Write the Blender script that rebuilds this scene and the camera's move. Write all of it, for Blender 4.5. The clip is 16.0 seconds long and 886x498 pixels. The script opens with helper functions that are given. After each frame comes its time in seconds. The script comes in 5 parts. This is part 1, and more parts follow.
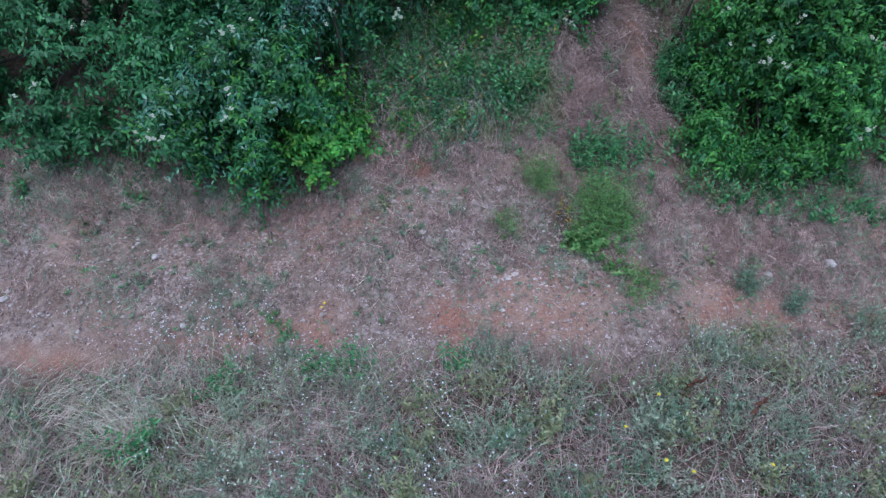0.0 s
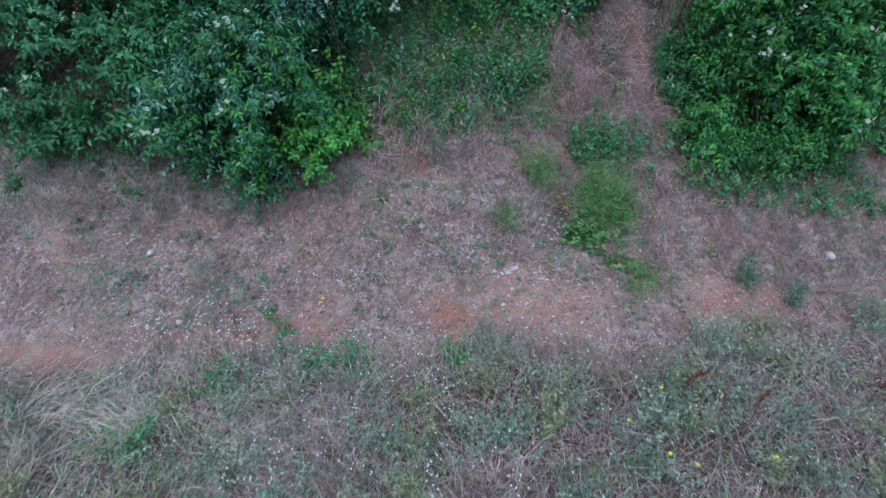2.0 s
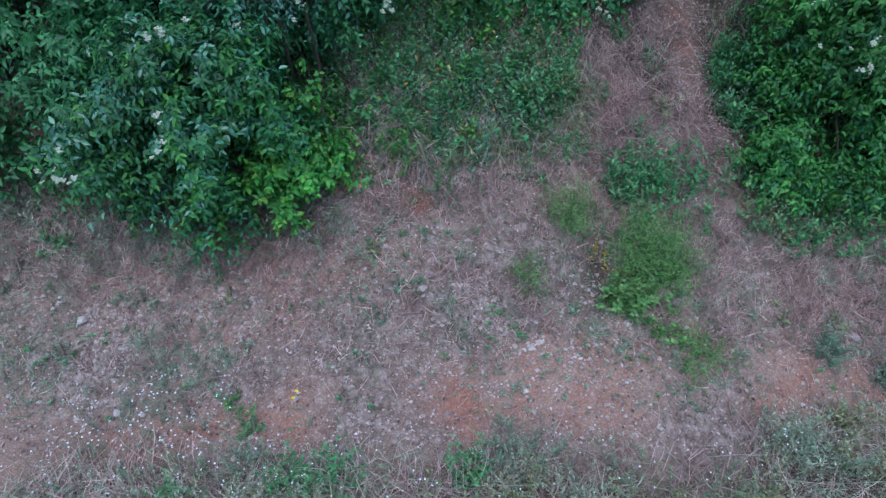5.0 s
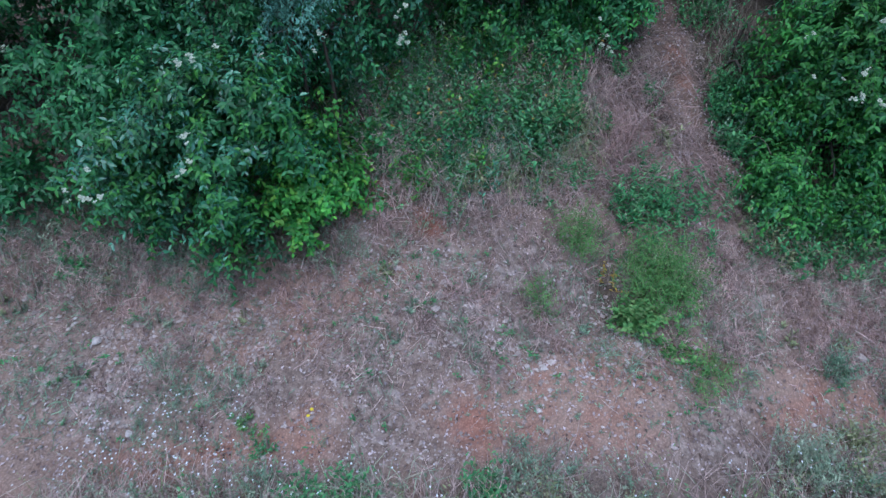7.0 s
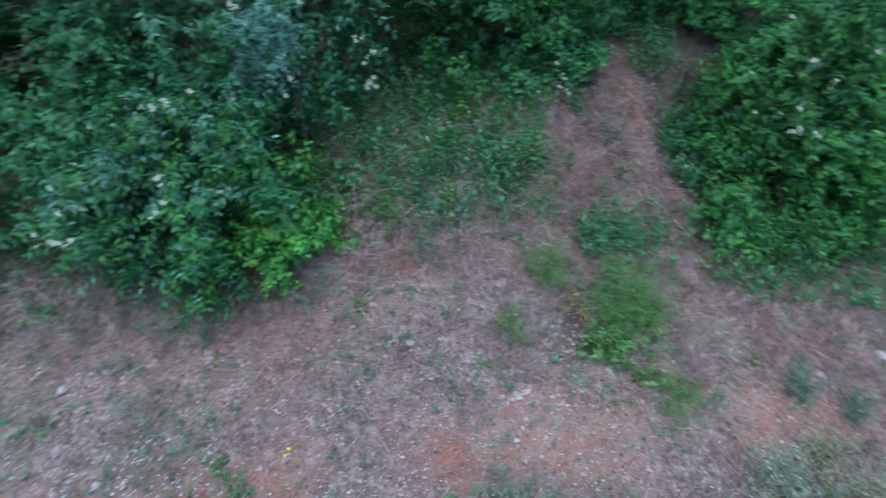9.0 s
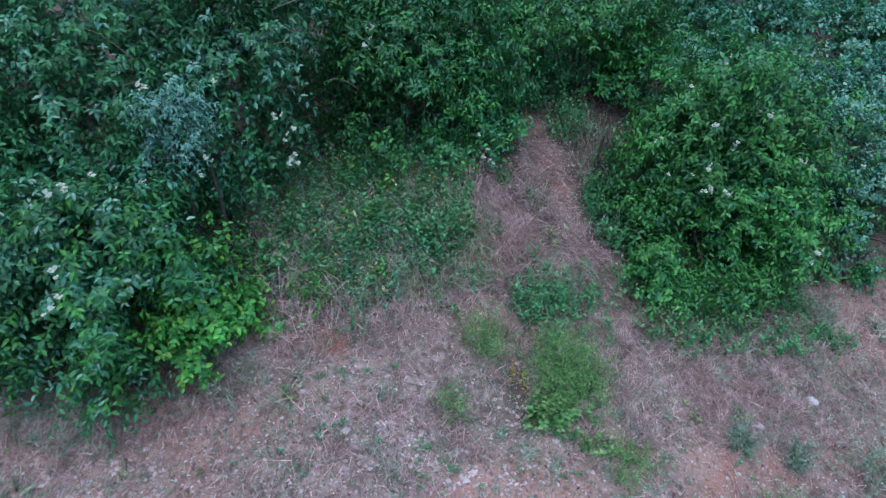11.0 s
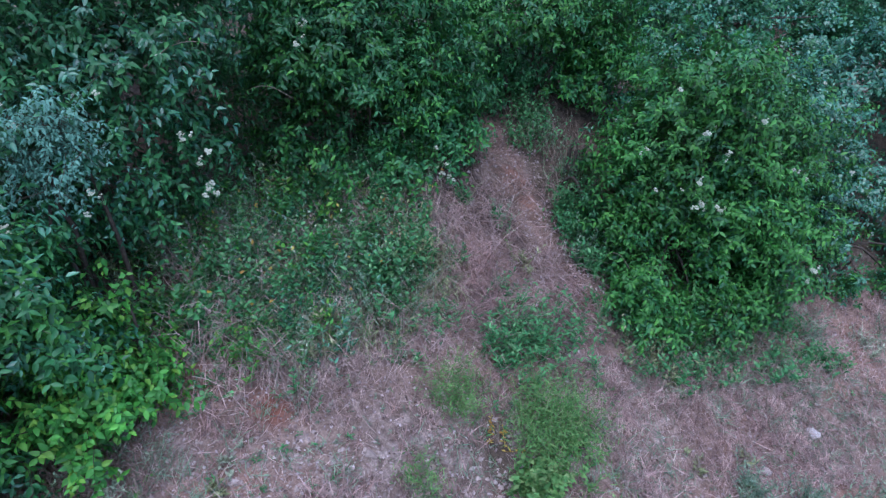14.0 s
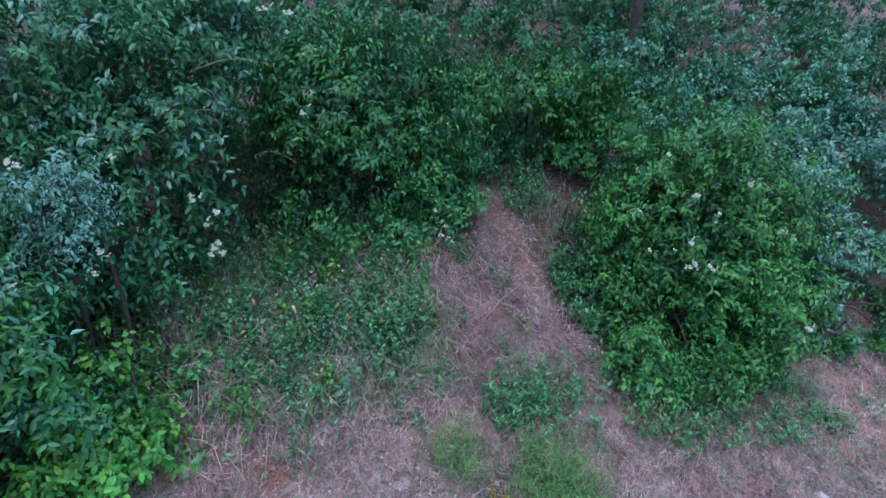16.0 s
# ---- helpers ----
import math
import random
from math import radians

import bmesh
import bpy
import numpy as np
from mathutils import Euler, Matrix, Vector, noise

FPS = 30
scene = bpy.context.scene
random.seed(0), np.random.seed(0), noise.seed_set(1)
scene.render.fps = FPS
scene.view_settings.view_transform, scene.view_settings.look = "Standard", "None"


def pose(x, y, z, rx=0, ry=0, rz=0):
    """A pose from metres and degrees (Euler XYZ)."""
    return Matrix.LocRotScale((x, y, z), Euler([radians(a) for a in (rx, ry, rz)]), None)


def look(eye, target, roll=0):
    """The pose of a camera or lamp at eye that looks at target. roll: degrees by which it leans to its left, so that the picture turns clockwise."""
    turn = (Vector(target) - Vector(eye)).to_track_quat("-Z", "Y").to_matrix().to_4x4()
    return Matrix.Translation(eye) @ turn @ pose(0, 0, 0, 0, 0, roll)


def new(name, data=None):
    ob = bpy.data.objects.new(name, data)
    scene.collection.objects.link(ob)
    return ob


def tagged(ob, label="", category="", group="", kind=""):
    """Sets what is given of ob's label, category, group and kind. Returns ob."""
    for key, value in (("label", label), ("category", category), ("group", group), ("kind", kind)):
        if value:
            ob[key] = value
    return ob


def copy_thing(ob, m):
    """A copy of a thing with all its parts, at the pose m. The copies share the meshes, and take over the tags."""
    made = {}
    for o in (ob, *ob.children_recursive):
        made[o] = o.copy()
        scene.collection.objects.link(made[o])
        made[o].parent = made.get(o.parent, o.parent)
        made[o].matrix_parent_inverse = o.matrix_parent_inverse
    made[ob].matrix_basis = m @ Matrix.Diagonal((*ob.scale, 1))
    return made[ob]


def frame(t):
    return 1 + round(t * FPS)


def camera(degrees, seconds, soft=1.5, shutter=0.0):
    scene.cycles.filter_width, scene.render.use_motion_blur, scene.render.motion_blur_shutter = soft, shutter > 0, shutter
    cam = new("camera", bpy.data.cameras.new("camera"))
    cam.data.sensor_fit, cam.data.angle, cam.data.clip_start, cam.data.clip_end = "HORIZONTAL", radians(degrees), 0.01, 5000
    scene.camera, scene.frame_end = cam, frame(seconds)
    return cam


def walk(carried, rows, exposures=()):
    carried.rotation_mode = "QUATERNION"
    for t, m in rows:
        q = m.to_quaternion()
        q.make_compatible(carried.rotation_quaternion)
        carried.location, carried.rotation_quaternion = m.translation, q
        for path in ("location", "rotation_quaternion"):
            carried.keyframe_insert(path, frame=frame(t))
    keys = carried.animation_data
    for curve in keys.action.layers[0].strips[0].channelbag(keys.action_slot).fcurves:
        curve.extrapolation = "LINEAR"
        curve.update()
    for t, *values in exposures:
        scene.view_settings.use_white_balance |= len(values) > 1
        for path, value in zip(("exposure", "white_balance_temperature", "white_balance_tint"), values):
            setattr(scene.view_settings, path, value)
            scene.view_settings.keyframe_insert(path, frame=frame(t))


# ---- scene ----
cam = camera(75.86, 16.0, 1.4, 1.0)


def heading(x, y, z, yaw, pitch, roll):
    """A camera pose from its place, yaw to the left of +y, pitch up and roll, in degrees."""
    return pose(x, y, z, 90 + pitch, 0, yaw) @ pose(0, 0, 0, 0, 0, roll)


walk(cam, [
    (0, heading(-0.851, -4.030, 2.877, 1.37, -34.99, -0.31)),
    (0.5, heading(-0.866, -4.075, 2.866, 1.07, -35.06, -0.28)),
    (1, heading(-0.875, -4.120, 2.859, 0.91, -35.23, -0.25)),
    (1.5, heading(-0.889, -4.115, 2.854, 0.73, -35.39, -0.14)),
    (2, heading(-0.891, -4.007, 2.838, 0.68, -35.35, -0.23)),
    (2.5, heading(-0.888, -3.816, 2.832, 0.71, -36.35, -0.30)),
    (3, heading(-0.896, -3.548, 2.827, 0.66, -37.66, -0.29)),
    (3.5, heading(-0.906, -3.225, 2.823, 0.57, -37.88, -0.25)),
    (4, heading(-0.920, -2.915, 2.809, 0.47, -38.03, -0.22)),
    (4.2, heading(-0.929, -2.838, 2.802, 0.46, -38.04, -0.17)),
    (6.3, heading(-1.047, -2.878, 2.705, -0.24, -35.12, 0.32)),
    (6.5, heading(-1.060, -2.909, 2.698, -0.29, -33.67, 0.35)),
    (7, heading(-1.079, -2.995, 2.693, -0.20, -33.47, 0.31)),
    (7.5, heading(-1.099, -3.085, 2.687, -0.11, -33.58, 0.29)),
    (8, heading(-1.123, -3.123, 2.692, -0.22, -31.98, 0.40)),
    (8.5, heading(-1.112, -3.133, 2.679, 0.01, -28.84, 0.22)),
    (9, heading(-1.105, -3.107, 2.675, -3.84, -28.90, 0.34)),
    (9.5, heading(-1.101, -3.086, 2.664, -9.18, -28.79, 0.23)),
    (9.6, heading(-1.105, -3.081, 2.661, -9.94, -28.11, 0.24)),
    (9.8, heading(-1.113, -3.071, 2.656, -10.55, -25.09, 0.26)),
    (9.9, heading(-1.117, -3.065, 2.653, -10.66, -23.54, 0.27)),
    (10, heading(-1.121, -3.060, 2.651, -10.71, -22.06, 0.28)),
    (10.2, heading(-1.111, -3.072, 2.631, -10.73, -21.57, 0.14)),
    (12.3, heading(-1.025, -2.594, 2.649, -14.03, -22.14, 0.05)),
    (12.5, heading(-1.013, -2.520, 2.641, -15.08, -22.06, -0.01)),
    (13, heading(-1.000, -2.383, 2.632, -16.31, -22.04, 0.01)),
    (13.5, heading(-1.003, -2.303, 2.625, -16.86, -22.01, -0.02)),
    (14, heading(-1.016, -2.258, 2.622, -17.17, -22.04, -0.01)),
    (14.5, heading(-1.031, -2.259, 2.615, -17.30, -21.99, -0.02)),
    (15, heading(-1.045, -2.278, 2.614, -17.44, -21.97, -0.01)),
    (15.3, heading(-1.060, -2.279, 2.616, -17.61, -21.81, 0.09)),
    (15.5, heading(-1.069, -2.279, 2.617, -17.79, -20.40, 0.16)),
    (15.7, heading(-1.069, -2.297, 2.608, -17.75, -17.29, 0.08)),
    (16, heading(-1.068, -2.325, 2.594, -17.70, -15.22, -0.05)),
], [(0, 1.25, 5570, 9.5), (4.2, 1.22, 5500, 8.5), (6.3, 1.19, 5380, 7.5), (7, 1.26, 5390, 7.5), (8.5, 1.31, 5430, 6.5), (10.2, 1.46, 5400, 8.5), (12.3, 1.48, 5420, 15), (13.5, 1.49, 5430, 17.5), (15, 1.49, 5420, 18), (16, 1.47, 5380, 18)])

# ---- daylight: a dull evening sky ----
SUN_UP, SUN_TURN = radians(68), radians(195)
world = bpy.data.worlds.new("evening_sky")
world.use_nodes = True
scene.world = world
wn = world.node_tree
sky = wn.nodes.new("ShaderNodeTexSky")
sky.sky_type, sky.sun_disc, sky.sun_elevation, sky.sun_rotation = "NISHITA", False, SUN_UP, SUN_TURN
sky.air_density, sky.dust_density, sky.ozone_density = 1.2, 0.8, 2.0
wn.links.new(sky.outputs[0], wn.nodes["Background"].inputs[0])
wn.nodes["Background"].inputs[1].default_value = 0.10
lamp = bpy.data.lights.new("sun", "SUN")
lamp.energy, lamp.angle, lamp.color = 1.1, radians(70), (1.0, 0.98, 0.95)
sun = new("sun", lamp)
sun.matrix_world = look((-1.5, -5.5, 14), (0, 0, 0))

rng = np.random.default_rng(7)


# ---- materials ----
def material(name, colours, rough=0.8, patch=(1.5, 0.35), grain=(60, 0.2), bump=0.0, glow_through=0.0, spec=0.3, random="island"):
    """Colours spread piece by piece, with a broad and a fine variation on top; glow_through: share of light that passes a leaf."""
    m = bpy.data.materials.new(name)
    m.use_nodes = True
    nt = m.node_tree
    n, l = nt.nodes, nt.links
    p = n["Principled BSDF"]
    ramp = n.new("ShaderNodeValToRGB")
    while len(ramp.color_ramp.elements) < len(colours):
        ramp.color_ramp.elements.new(0.5)
    for k, (e, c) in enumerate(zip(ramp.color_ramp.elements, colours)):
        e.position, e.color = k / max(1, len(colours) - 1), (*c, 1)
    if random == "island":
        l.new(n.new("ShaderNodeNewGeometry").outputs["Random Per Island"], ramp.inputs[0])
    else:
        l.new(n.new("ShaderNodeObjectInfo").outputs["Random"], ramp.inputs[0])
    at = n.new("ShaderNodeTexCoord")
    colour = ramp.outputs[0]
    for scale, amount in (patch, grain):
        tex, sep = n.new("ShaderNodeTexNoise"), n.new("ShaderNodeMapRange")
        tex.inputs["Scale"].default_value, tex.inputs["Detail"].default_value = scale, 3
        l.new(at.outputs["Object"], tex.inputs["Vector"])
        sep.inputs[1].default_value, sep.inputs[2].default_value = 0.3, 0.7
        sep.inputs[3].default_value, sep.inputs[4].default_value = 1 - amount, 1 + amount
        l.new(tex.outputs[0], sep.inputs[0])
        mul = n.new("ShaderNodeVectorMath")
        mul.operation = "MULTIPLY"
        l.new(colour, mul.inputs[0])
        l.new(sep.outputs[0], mul.inputs[1])
        colour = mul.outputs[0]
    l.new(colour, p.inputs["Base Color"])
    p.inputs["Roughness"].default_value, p.inputs["Specular IOR Level"].default_value = rough, spec
    if bump:
        b = n.new("ShaderNodeBump")
        b.inputs["Strength"].default_value, b.inputs["Distance"].default_value = 0.8, bump
        l.new(tex.outputs[0], b.inputs["Height"])
        l.new(b.outputs[0], p.inputs["Normal"])
    if glow_through:
        t, mix = n.new("ShaderNodeBsdfTranslucent"), n.new("ShaderNodeMixShader")
        l.new(colour, t.inputs[0])
        mix.inputs[0].default_value = glow_through
        l.new(p.outputs[0], mix.inputs[1])
        l.new(t.outputs[0], mix.inputs[2])
        l.new(mix.outputs[0], n["Material Output"].inputs[0])
    return m


SINGLE = {}
DOGWOOD = material("dogwood_leaf", [(0.016, 0.067, 0.023), (0.031, 0.134, 0.044), (0.048, 0.185, 0.058), (0.029, 0.110, 0.041), (0.081, 0.268, 0.074)], 0.42, (1.3, 0.3), (40, 0.2), glow_through=0.22, spec=0.35)
SINGLE[DOGWOOD] = material("single_dogwood_leaf", [(0.016, 0.067, 0.023), (0.031, 0.134, 0.044), (0.048, 0.185, 0.058), (0.029, 0.110, 0.041), (0.081, 0.268, 0.074)], 0.42, (1.3, 0.3), (40, 0.2), glow_through=0.22, spec=0.35, random="object")
BRIGHT = material("young_leaf", [(0.024, 0.102, 0.021), (0.048, 0.180, 0.034), (0.071, 0.248, 0.042), (0.038, 0.143, 0.031), (0.112, 0.325, 0.050)], 0.45, (1.3, 0.3), (40, 0.2), glow_through=0.25, spec=0.32)
SINGLE[BRIGHT] = material("single_young_leaf", [(0.024, 0.102, 0.021), (0.048, 0.180, 0.034), (0.071, 0.248, 0.042), (0.038, 0.143, 0.031), (0.112, 0.325, 0.050)], 0.45, (1.3, 0.3), (40, 0.2), glow_through=0.25, spec=0.32, random="object")
BRAMBLE = material("bramble_leaf", [(0.044, 0.189, 0.033), (0.069, 0.269, 0.043), (0.105, 0.350, 0.050), (0.189, 0.364, 0.050), (0.050, 0.202, 0.048)], 0.5, (5, 0.35), (30, 0.25), glow_through=0.28, spec=0.3)
SINGLE[BRAMBLE] = material("single_bramble_leaf", [(0.044, 0.189, 0.033), (0.069, 0.269, 0.043), (0.105, 0.350, 0.050), (0.189, 0.364, 0.050), (0.050, 0.202, 0.048)], 0.5, (2.0, 0.3), (40, 0.2), glow_through=0.28, spec=0.3, random="object")
IVY = material("glossy_leaf", [(0.028, 0.104, 0.055), (0.050, 0.170, 0.090), (0.075, 0.229, 0.118), (0.038, 0.137, 0.077), (0.113, 0.301, 0.159)], 0.24, (1.1, 0.3), (40, 0.2), glow_through=0.15, spec=0.65)
SINGLE[IVY] = material("single_glossy_leaf", [(0.028, 0.104, 0.055), (0.050, 0.170, 0.090), (0.075, 0.229, 0.118), (0.038, 0.137, 0.077), (0.113, 0.301, 0.159)], 0.24, (1.1, 0.3), (40, 0.2), glow_through=0.15, spec=0.65, random="object")
GREY_LEAF = material("grey_green_leaf", [(0.115, 0.185, 0.120), (0.178, 0.258, 0.164), (0.251, 0.336, 0.218), (0.137, 0.190, 0.120)], 0.75, (7, 0.36), (24, 0.35), glow_through=0.2, spec=0.2)
WEED = material("weed_leaf", [(0.036, 0.142, 0.052), (0.066, 0.214, 0.076), (0.100, 0.280, 0.100), (0.150, 0.280, 0.115)], 0.6, (8, 0.4), (26, 0.35), glow_through=0.22, spec=0.25)
FENNEL = material("feathery_leaf", [(0.079, 0.202, 0.057), (0.116, 0.253, 0.075), (0.158, 0.293, 0.088), (0.211, 0.293, 0.114)], 0.6, (8, 0.4), (26, 0.35), glow_through=0.25, spec=0.2)
STRAW = material("dry_grass", [(0.162, 0.100, 0.087), (0.324, 0.209, 0.185), (0.474, 0.324, 0.289), (0.270, 0.166, 0.147), (0.140, 0.091, 0.083)], 0.8, (7, 0.36), (24, 0.35), glow_through=0.15, spec=0.2)
PALE_STRAW = material("pale_dry_grass", [(0.276, 0.191, 0.164), (0.446, 0.320, 0.278), (0.595, 0.441, 0.389), (0.212, 0.147, 0.133)], 0.8, (7, 0.36), (24, 0.35), glow_through=0.15, spec=0.2)
BLEACHED = material("bleached_grass", [(0.361, 0.318, 0.238), (0.482, 0.430, 0.334), (0.568, 0.516, 0.414), (0.413, 0.344, 0.229)], 0.8, (7, 0.25), (24, 0.2), glow_through=0.15, spec=0.2)
SAGE = material("sage_leaf", [(0.212, 0.262, 0.176), (0.306, 0.361, 0.242), (0.401, 0.437, 0.307), (0.180, 0.218, 0.142)], 0.8, (7, 0.36), (24, 0.35), glow_through=0.2, spec=0.2)
LITTER = material("leaf_litter", [(0.094, 0.065, 0.055), (0.207, 0.147, 0.135), (0.321, 0.246, 0.237), (0.445, 0.364, 0.360), (0.155, 0.098, 0.084)], 0.85, (8, 0.4), (26, 0.35), glow_through=0.1, spec=0.2)
OLIVE = material("olive_leaf", [(0.170, 0.190, 0.090), (0.250, 0.270, 0.130), (0.330, 0.330, 0.180), (0.140, 0.170, 0.085)], 0.8, (7, 0.36), (24, 0.35), glow_through=0.2, spec=0.2)
PALE_TEAL = material("pale_teal_leaf", [(0.082, 0.213, 0.152), (0.123, 0.279, 0.205), (0.164, 0.336, 0.254)], 0.6, (3, 0.2), (50, 0.2), glow_through=0.2, spec=0.3)
SINGLE[PALE_TEAL] = material("single_pale_teal_leaf", [(0.087, 0.215, 0.150), (0.127, 0.281, 0.202), (0.166, 0.337, 0.246)], 0.6, (3, 0.2), (50, 0.2), glow_through=0.2, spec=0.3, random="object")
BARK = material("bark", [(0.042, 0.031, 0.024), (0.066, 0.051, 0.040)], 0.9, (8, 0.3), (70, 0.35), bump=0.004)
TWIG = material("dry_twig", [(0.130, 0.098, 0.075), (0.200, 0.155, 0.120), (0.090, 0.070, 0.055)], 0.85, (6, 0.3), (80, 0.3))
STONE = material("limestone", [(0.220, 0.168, 0.145), (0.310, 0.242, 0.212), (0.420, 0.345, 0.310), (0.260, 0.180, 0.148)], 0.85, (9, 0.2), (70, 0.2), bump=0.004)
STONE_ONE = material("loose_limestone", [(0.300, 0.235, 0.205), (0.420, 0.350, 0.320), (0.520, 0.455, 0.425), (0.340, 0.245, 0.205)], 0.85, (9, 0.2), (70, 0.2), bump=0.004, random="object")
PETAL = material("white_petal", [(0.324, 0.344, 0.242), (0.450, 0.465, 0.347), (0.522, 0.539, 0.418)], 0.6, (9, 0.1), (60, 0.1), glow_through=0.2)
WHITE_PETAL = material("wildflower_petal", [(0.640, 0.660, 0.680), (0.760, 0.780, 0.800)], 0.6, (9, 0.1), (60, 0.1), glow_through=0.2)
YELLOW = material("yellow_petal", [(0.70, 0.50, 0.02), (0.80, 0.62, 0.04)], 0.6, (9, 0.1), (60, 0.1), glow_through=0.15)
DEAD = material("dead_stalk", [(0.183, 0.130, 0.115), (0.325, 0.238, 0.211), (0.441, 0.337, 0.293), (0.264, 0.183, 0.165)], 0.85, (7, 0.36), (24, 0.35), glow_through=0.1, spec=0.15)
AUTUMN = material("yellowed_leaf", [(0.420, 0.300, 0.050), (0.330, 0.170, 0.035), (0.450, 0.380, 0.100)], 0.7, (5, 0.2), (50, 0.2), glow_through=0.2)
RUST = material("rust_brown_frond", [(0.070, 0.024, 0.014), (0.105, 0.038, 0.022), (0.052, 0.021, 0.014)], 0.75, (6, 0.3), (60, 0.2), glow_through=0.1)


# ---- arithmetic on many points ----
def lattice(ix, iy, iz, seed):
    h = (ix * 374761393 + iy * 668265263 + iz * 2147483647 + seed * 1274126177).astype(np.int64)
    h = (h ^ (h >> 13)) * 1274126177
    return ((h ^ (h >> 16)) & 0xFFFF) / 32767.5 - 1


def rough(p, scale, seed=0):
    """Smooth noise, -1 to 1, at many points (n, 3)."""
    q = np.asarray(p, float) * scale
    i = np.floor(q).astype(np.int64)
    f = q - i
    f = f * f * (3 - 2 * f)
    out = 0
    for a in (0, 1):
        for b in (0, 1):
            for c in (0, 1):
                w = (f[:, 0] if a else 1 - f[:, 0]) * (f[:, 1] if b else 1 - f[:, 1]) * (f[:, 2] if c else 1 - f[:, 2])
                out = out + w * lattice(i[:, 0] + a, i[:, 1] + b, i[:, 2] + c, seed)
    return out


def unit(v):
    return v / np.maximum(np.linalg.norm(v, axis=-1, keepdims=True), 1e-9)


def ground_z(x, y):
    """The lie of the land: verge, rut, bench of the track, bank, hillside."""
    x, y = np.asarray(x, float), np.asarray(y, float)
    s = np.interp(y, [-2500, -60, -3, -1, -0.65, -0.4, 0, 0.5, 1.3, 2.2, 3, 8, 60, 200, 2500], [-3, -0.8, -0.42, -0.35, -0.28, -0.09, 0.1, 0.4, 0.9, 1.45, 1.9, 4.0, 22, 40, 60])
    off = np.interp(x, [-4.2, -3.4, -2.6, -1.5, -0.3, 1, 2.3, 6], [0.15, -0.02, 0.0, 0.1, 0.02, 0, -0.3, -0.4])
    s = s + off * np.interp(y, [-1, -0.4, 1.2, 2.5], [0.3, 1, 1, 0.2])
    p = np.stack([x, y, 0 * x], -1).reshape(-1, 3)
    near = (np.abs(p[:, 0]) < 30) & (np.abs(p[:, 1]) < 30)
    lump = 0.05 * rough(p, 1.7, 3) + 0.022 * rough(p, 5.1, 4) + 0.010 * rough(p, 13, 5)
    hollow = 0.07 * np.exp(-(((x - 0.09) / 0.1) ** 2) - ((y - 0.2) / 0.22) ** 2)
    return s + np.where(near, lump, 0).reshape(s.shape) - hollow


def rut_edge(x):
    return np.interp(x, [-5, -4, -2.5, -1, 0.5, 1.5, 3, 5], [-1.2, -1.05, -0.9, -0.82, -0.78, -0.6, -0.42, -0.28])


def open_strip(p):
    """The dry strip between hedge and bush up which the path climbs: 1 inside, 0 outside."""
    x, y = p[:, 0], p[:, 1]
    lo = np.interp(y, [0.6, 1.04, 1.29, 1.7, 2.02, 2.45, 2.7], [-0.4, -0.1, 0.03, 0.26, 0.55, 0.8, 0.92])
    hi = np.interp(y, [0.6, 0.82, 1.23, 1.65, 2.17, 2.54, 2.7], [1.2, 1.06, 1.1, 1.12, 1.12, 1.08, 1.0])
    inside = np.clip((x - lo) / 0.12 + 0.5, 0, 1) * np.clip((hi - x) / 0.1 + 0.5, 0, 1)
    return inside * np.interp(y, [2.55, 2.85], [1, 0])


def trail(p):
    """The trodden line itself: down the side of the bush at first, then up the middle to the gap."""
    x, y = p[:, 0], p[:, 1]
    mid = np.interp(y, [0.5, 0.8, 1.3, 1.75, 2.1, 2.5, 2.8], [0.98, 1.02, 1.08, 0.98, 0.95, 0.97, 1.02])
    wide = np.interp(y, [0.5, 1.3, 1.9, 2.5, 2.8], [0.07, 0.08, 0.16, 0.16, 0.1])
    return np.exp(-(((x - mid) / wide) ** 2)) * np.interp(y, [0.45, 0.8, 2.7, 2.9], [0, 0.8, 1, 0])


def raw_mesh(name, verts, faces, mats, which=None, smooth=True):
    """One mesh from arrays: verts (n, 3) and a list of face arrays (m, 3) or (m, 4)."""
    me = bpy.data.meshes.new(name)
    me.vertices.add(len(verts))
    me.vertices.foreach_set("co", np.ascontiguousarray(verts, np.float32).ravel())
    loops = np.concatenate([f.ravel() for f in faces])
    sizes = np.concatenate([np.full(len(f), f.shape[1]) for f in faces])
    starts = np.r_[0, np.cumsum(sizes)[:-1]]
    me.loops.add(len(loops))
    me.loops.foreach_set("vertex_index", loops.astype(np.int32))
    me.polygons.add(len(sizes))
    me.polygons.foreach_set("loop_start", starts.astype(np.int32))
    me.polygons.foreach_set("loop_total", sizes.astype(np.int32))
    for m in mats:
        me.materials.append(m)
    if which is not None:
        me.polygons.foreach_set("material_index", np.asarray(which, np.int32))
    me.polygons.foreach_set("use_smooth", np.full(len(sizes), smooth))
    me.update(calc_edges=True)
    return me


class Heap:
    """Gathers pieces of geometry that become one mesh."""

    def __init__(self):
        self.v, self.f, self.m, self.n = [], [], [], 0

    def add(self, verts, faces, mat=0):
        """verts (k, nv, 3): k pieces of one make; faces: the corners of one piece's faces."""
        k, nv = verts.shape[:2]
        if not k:
            return
        base = self.n + np.arange(k)[:, None, None] * nv
        for size in {len(f) for f in faces}:
            one = np.array([f for f in faces if len(f) == size])
            self.f.append((base + one[None]).reshape(-1, size))
            self.m.append(np.full(len(self.f[-1]), mat))
        self.v.append(verts.reshape(-1, 3))
        self.n += k * nv

    def mesh(self, name, mats, smooth=True):
        return raw_mesh(name, np.concatenate(self.v), self.f, mats, np.concatenate(self.m), smooth)


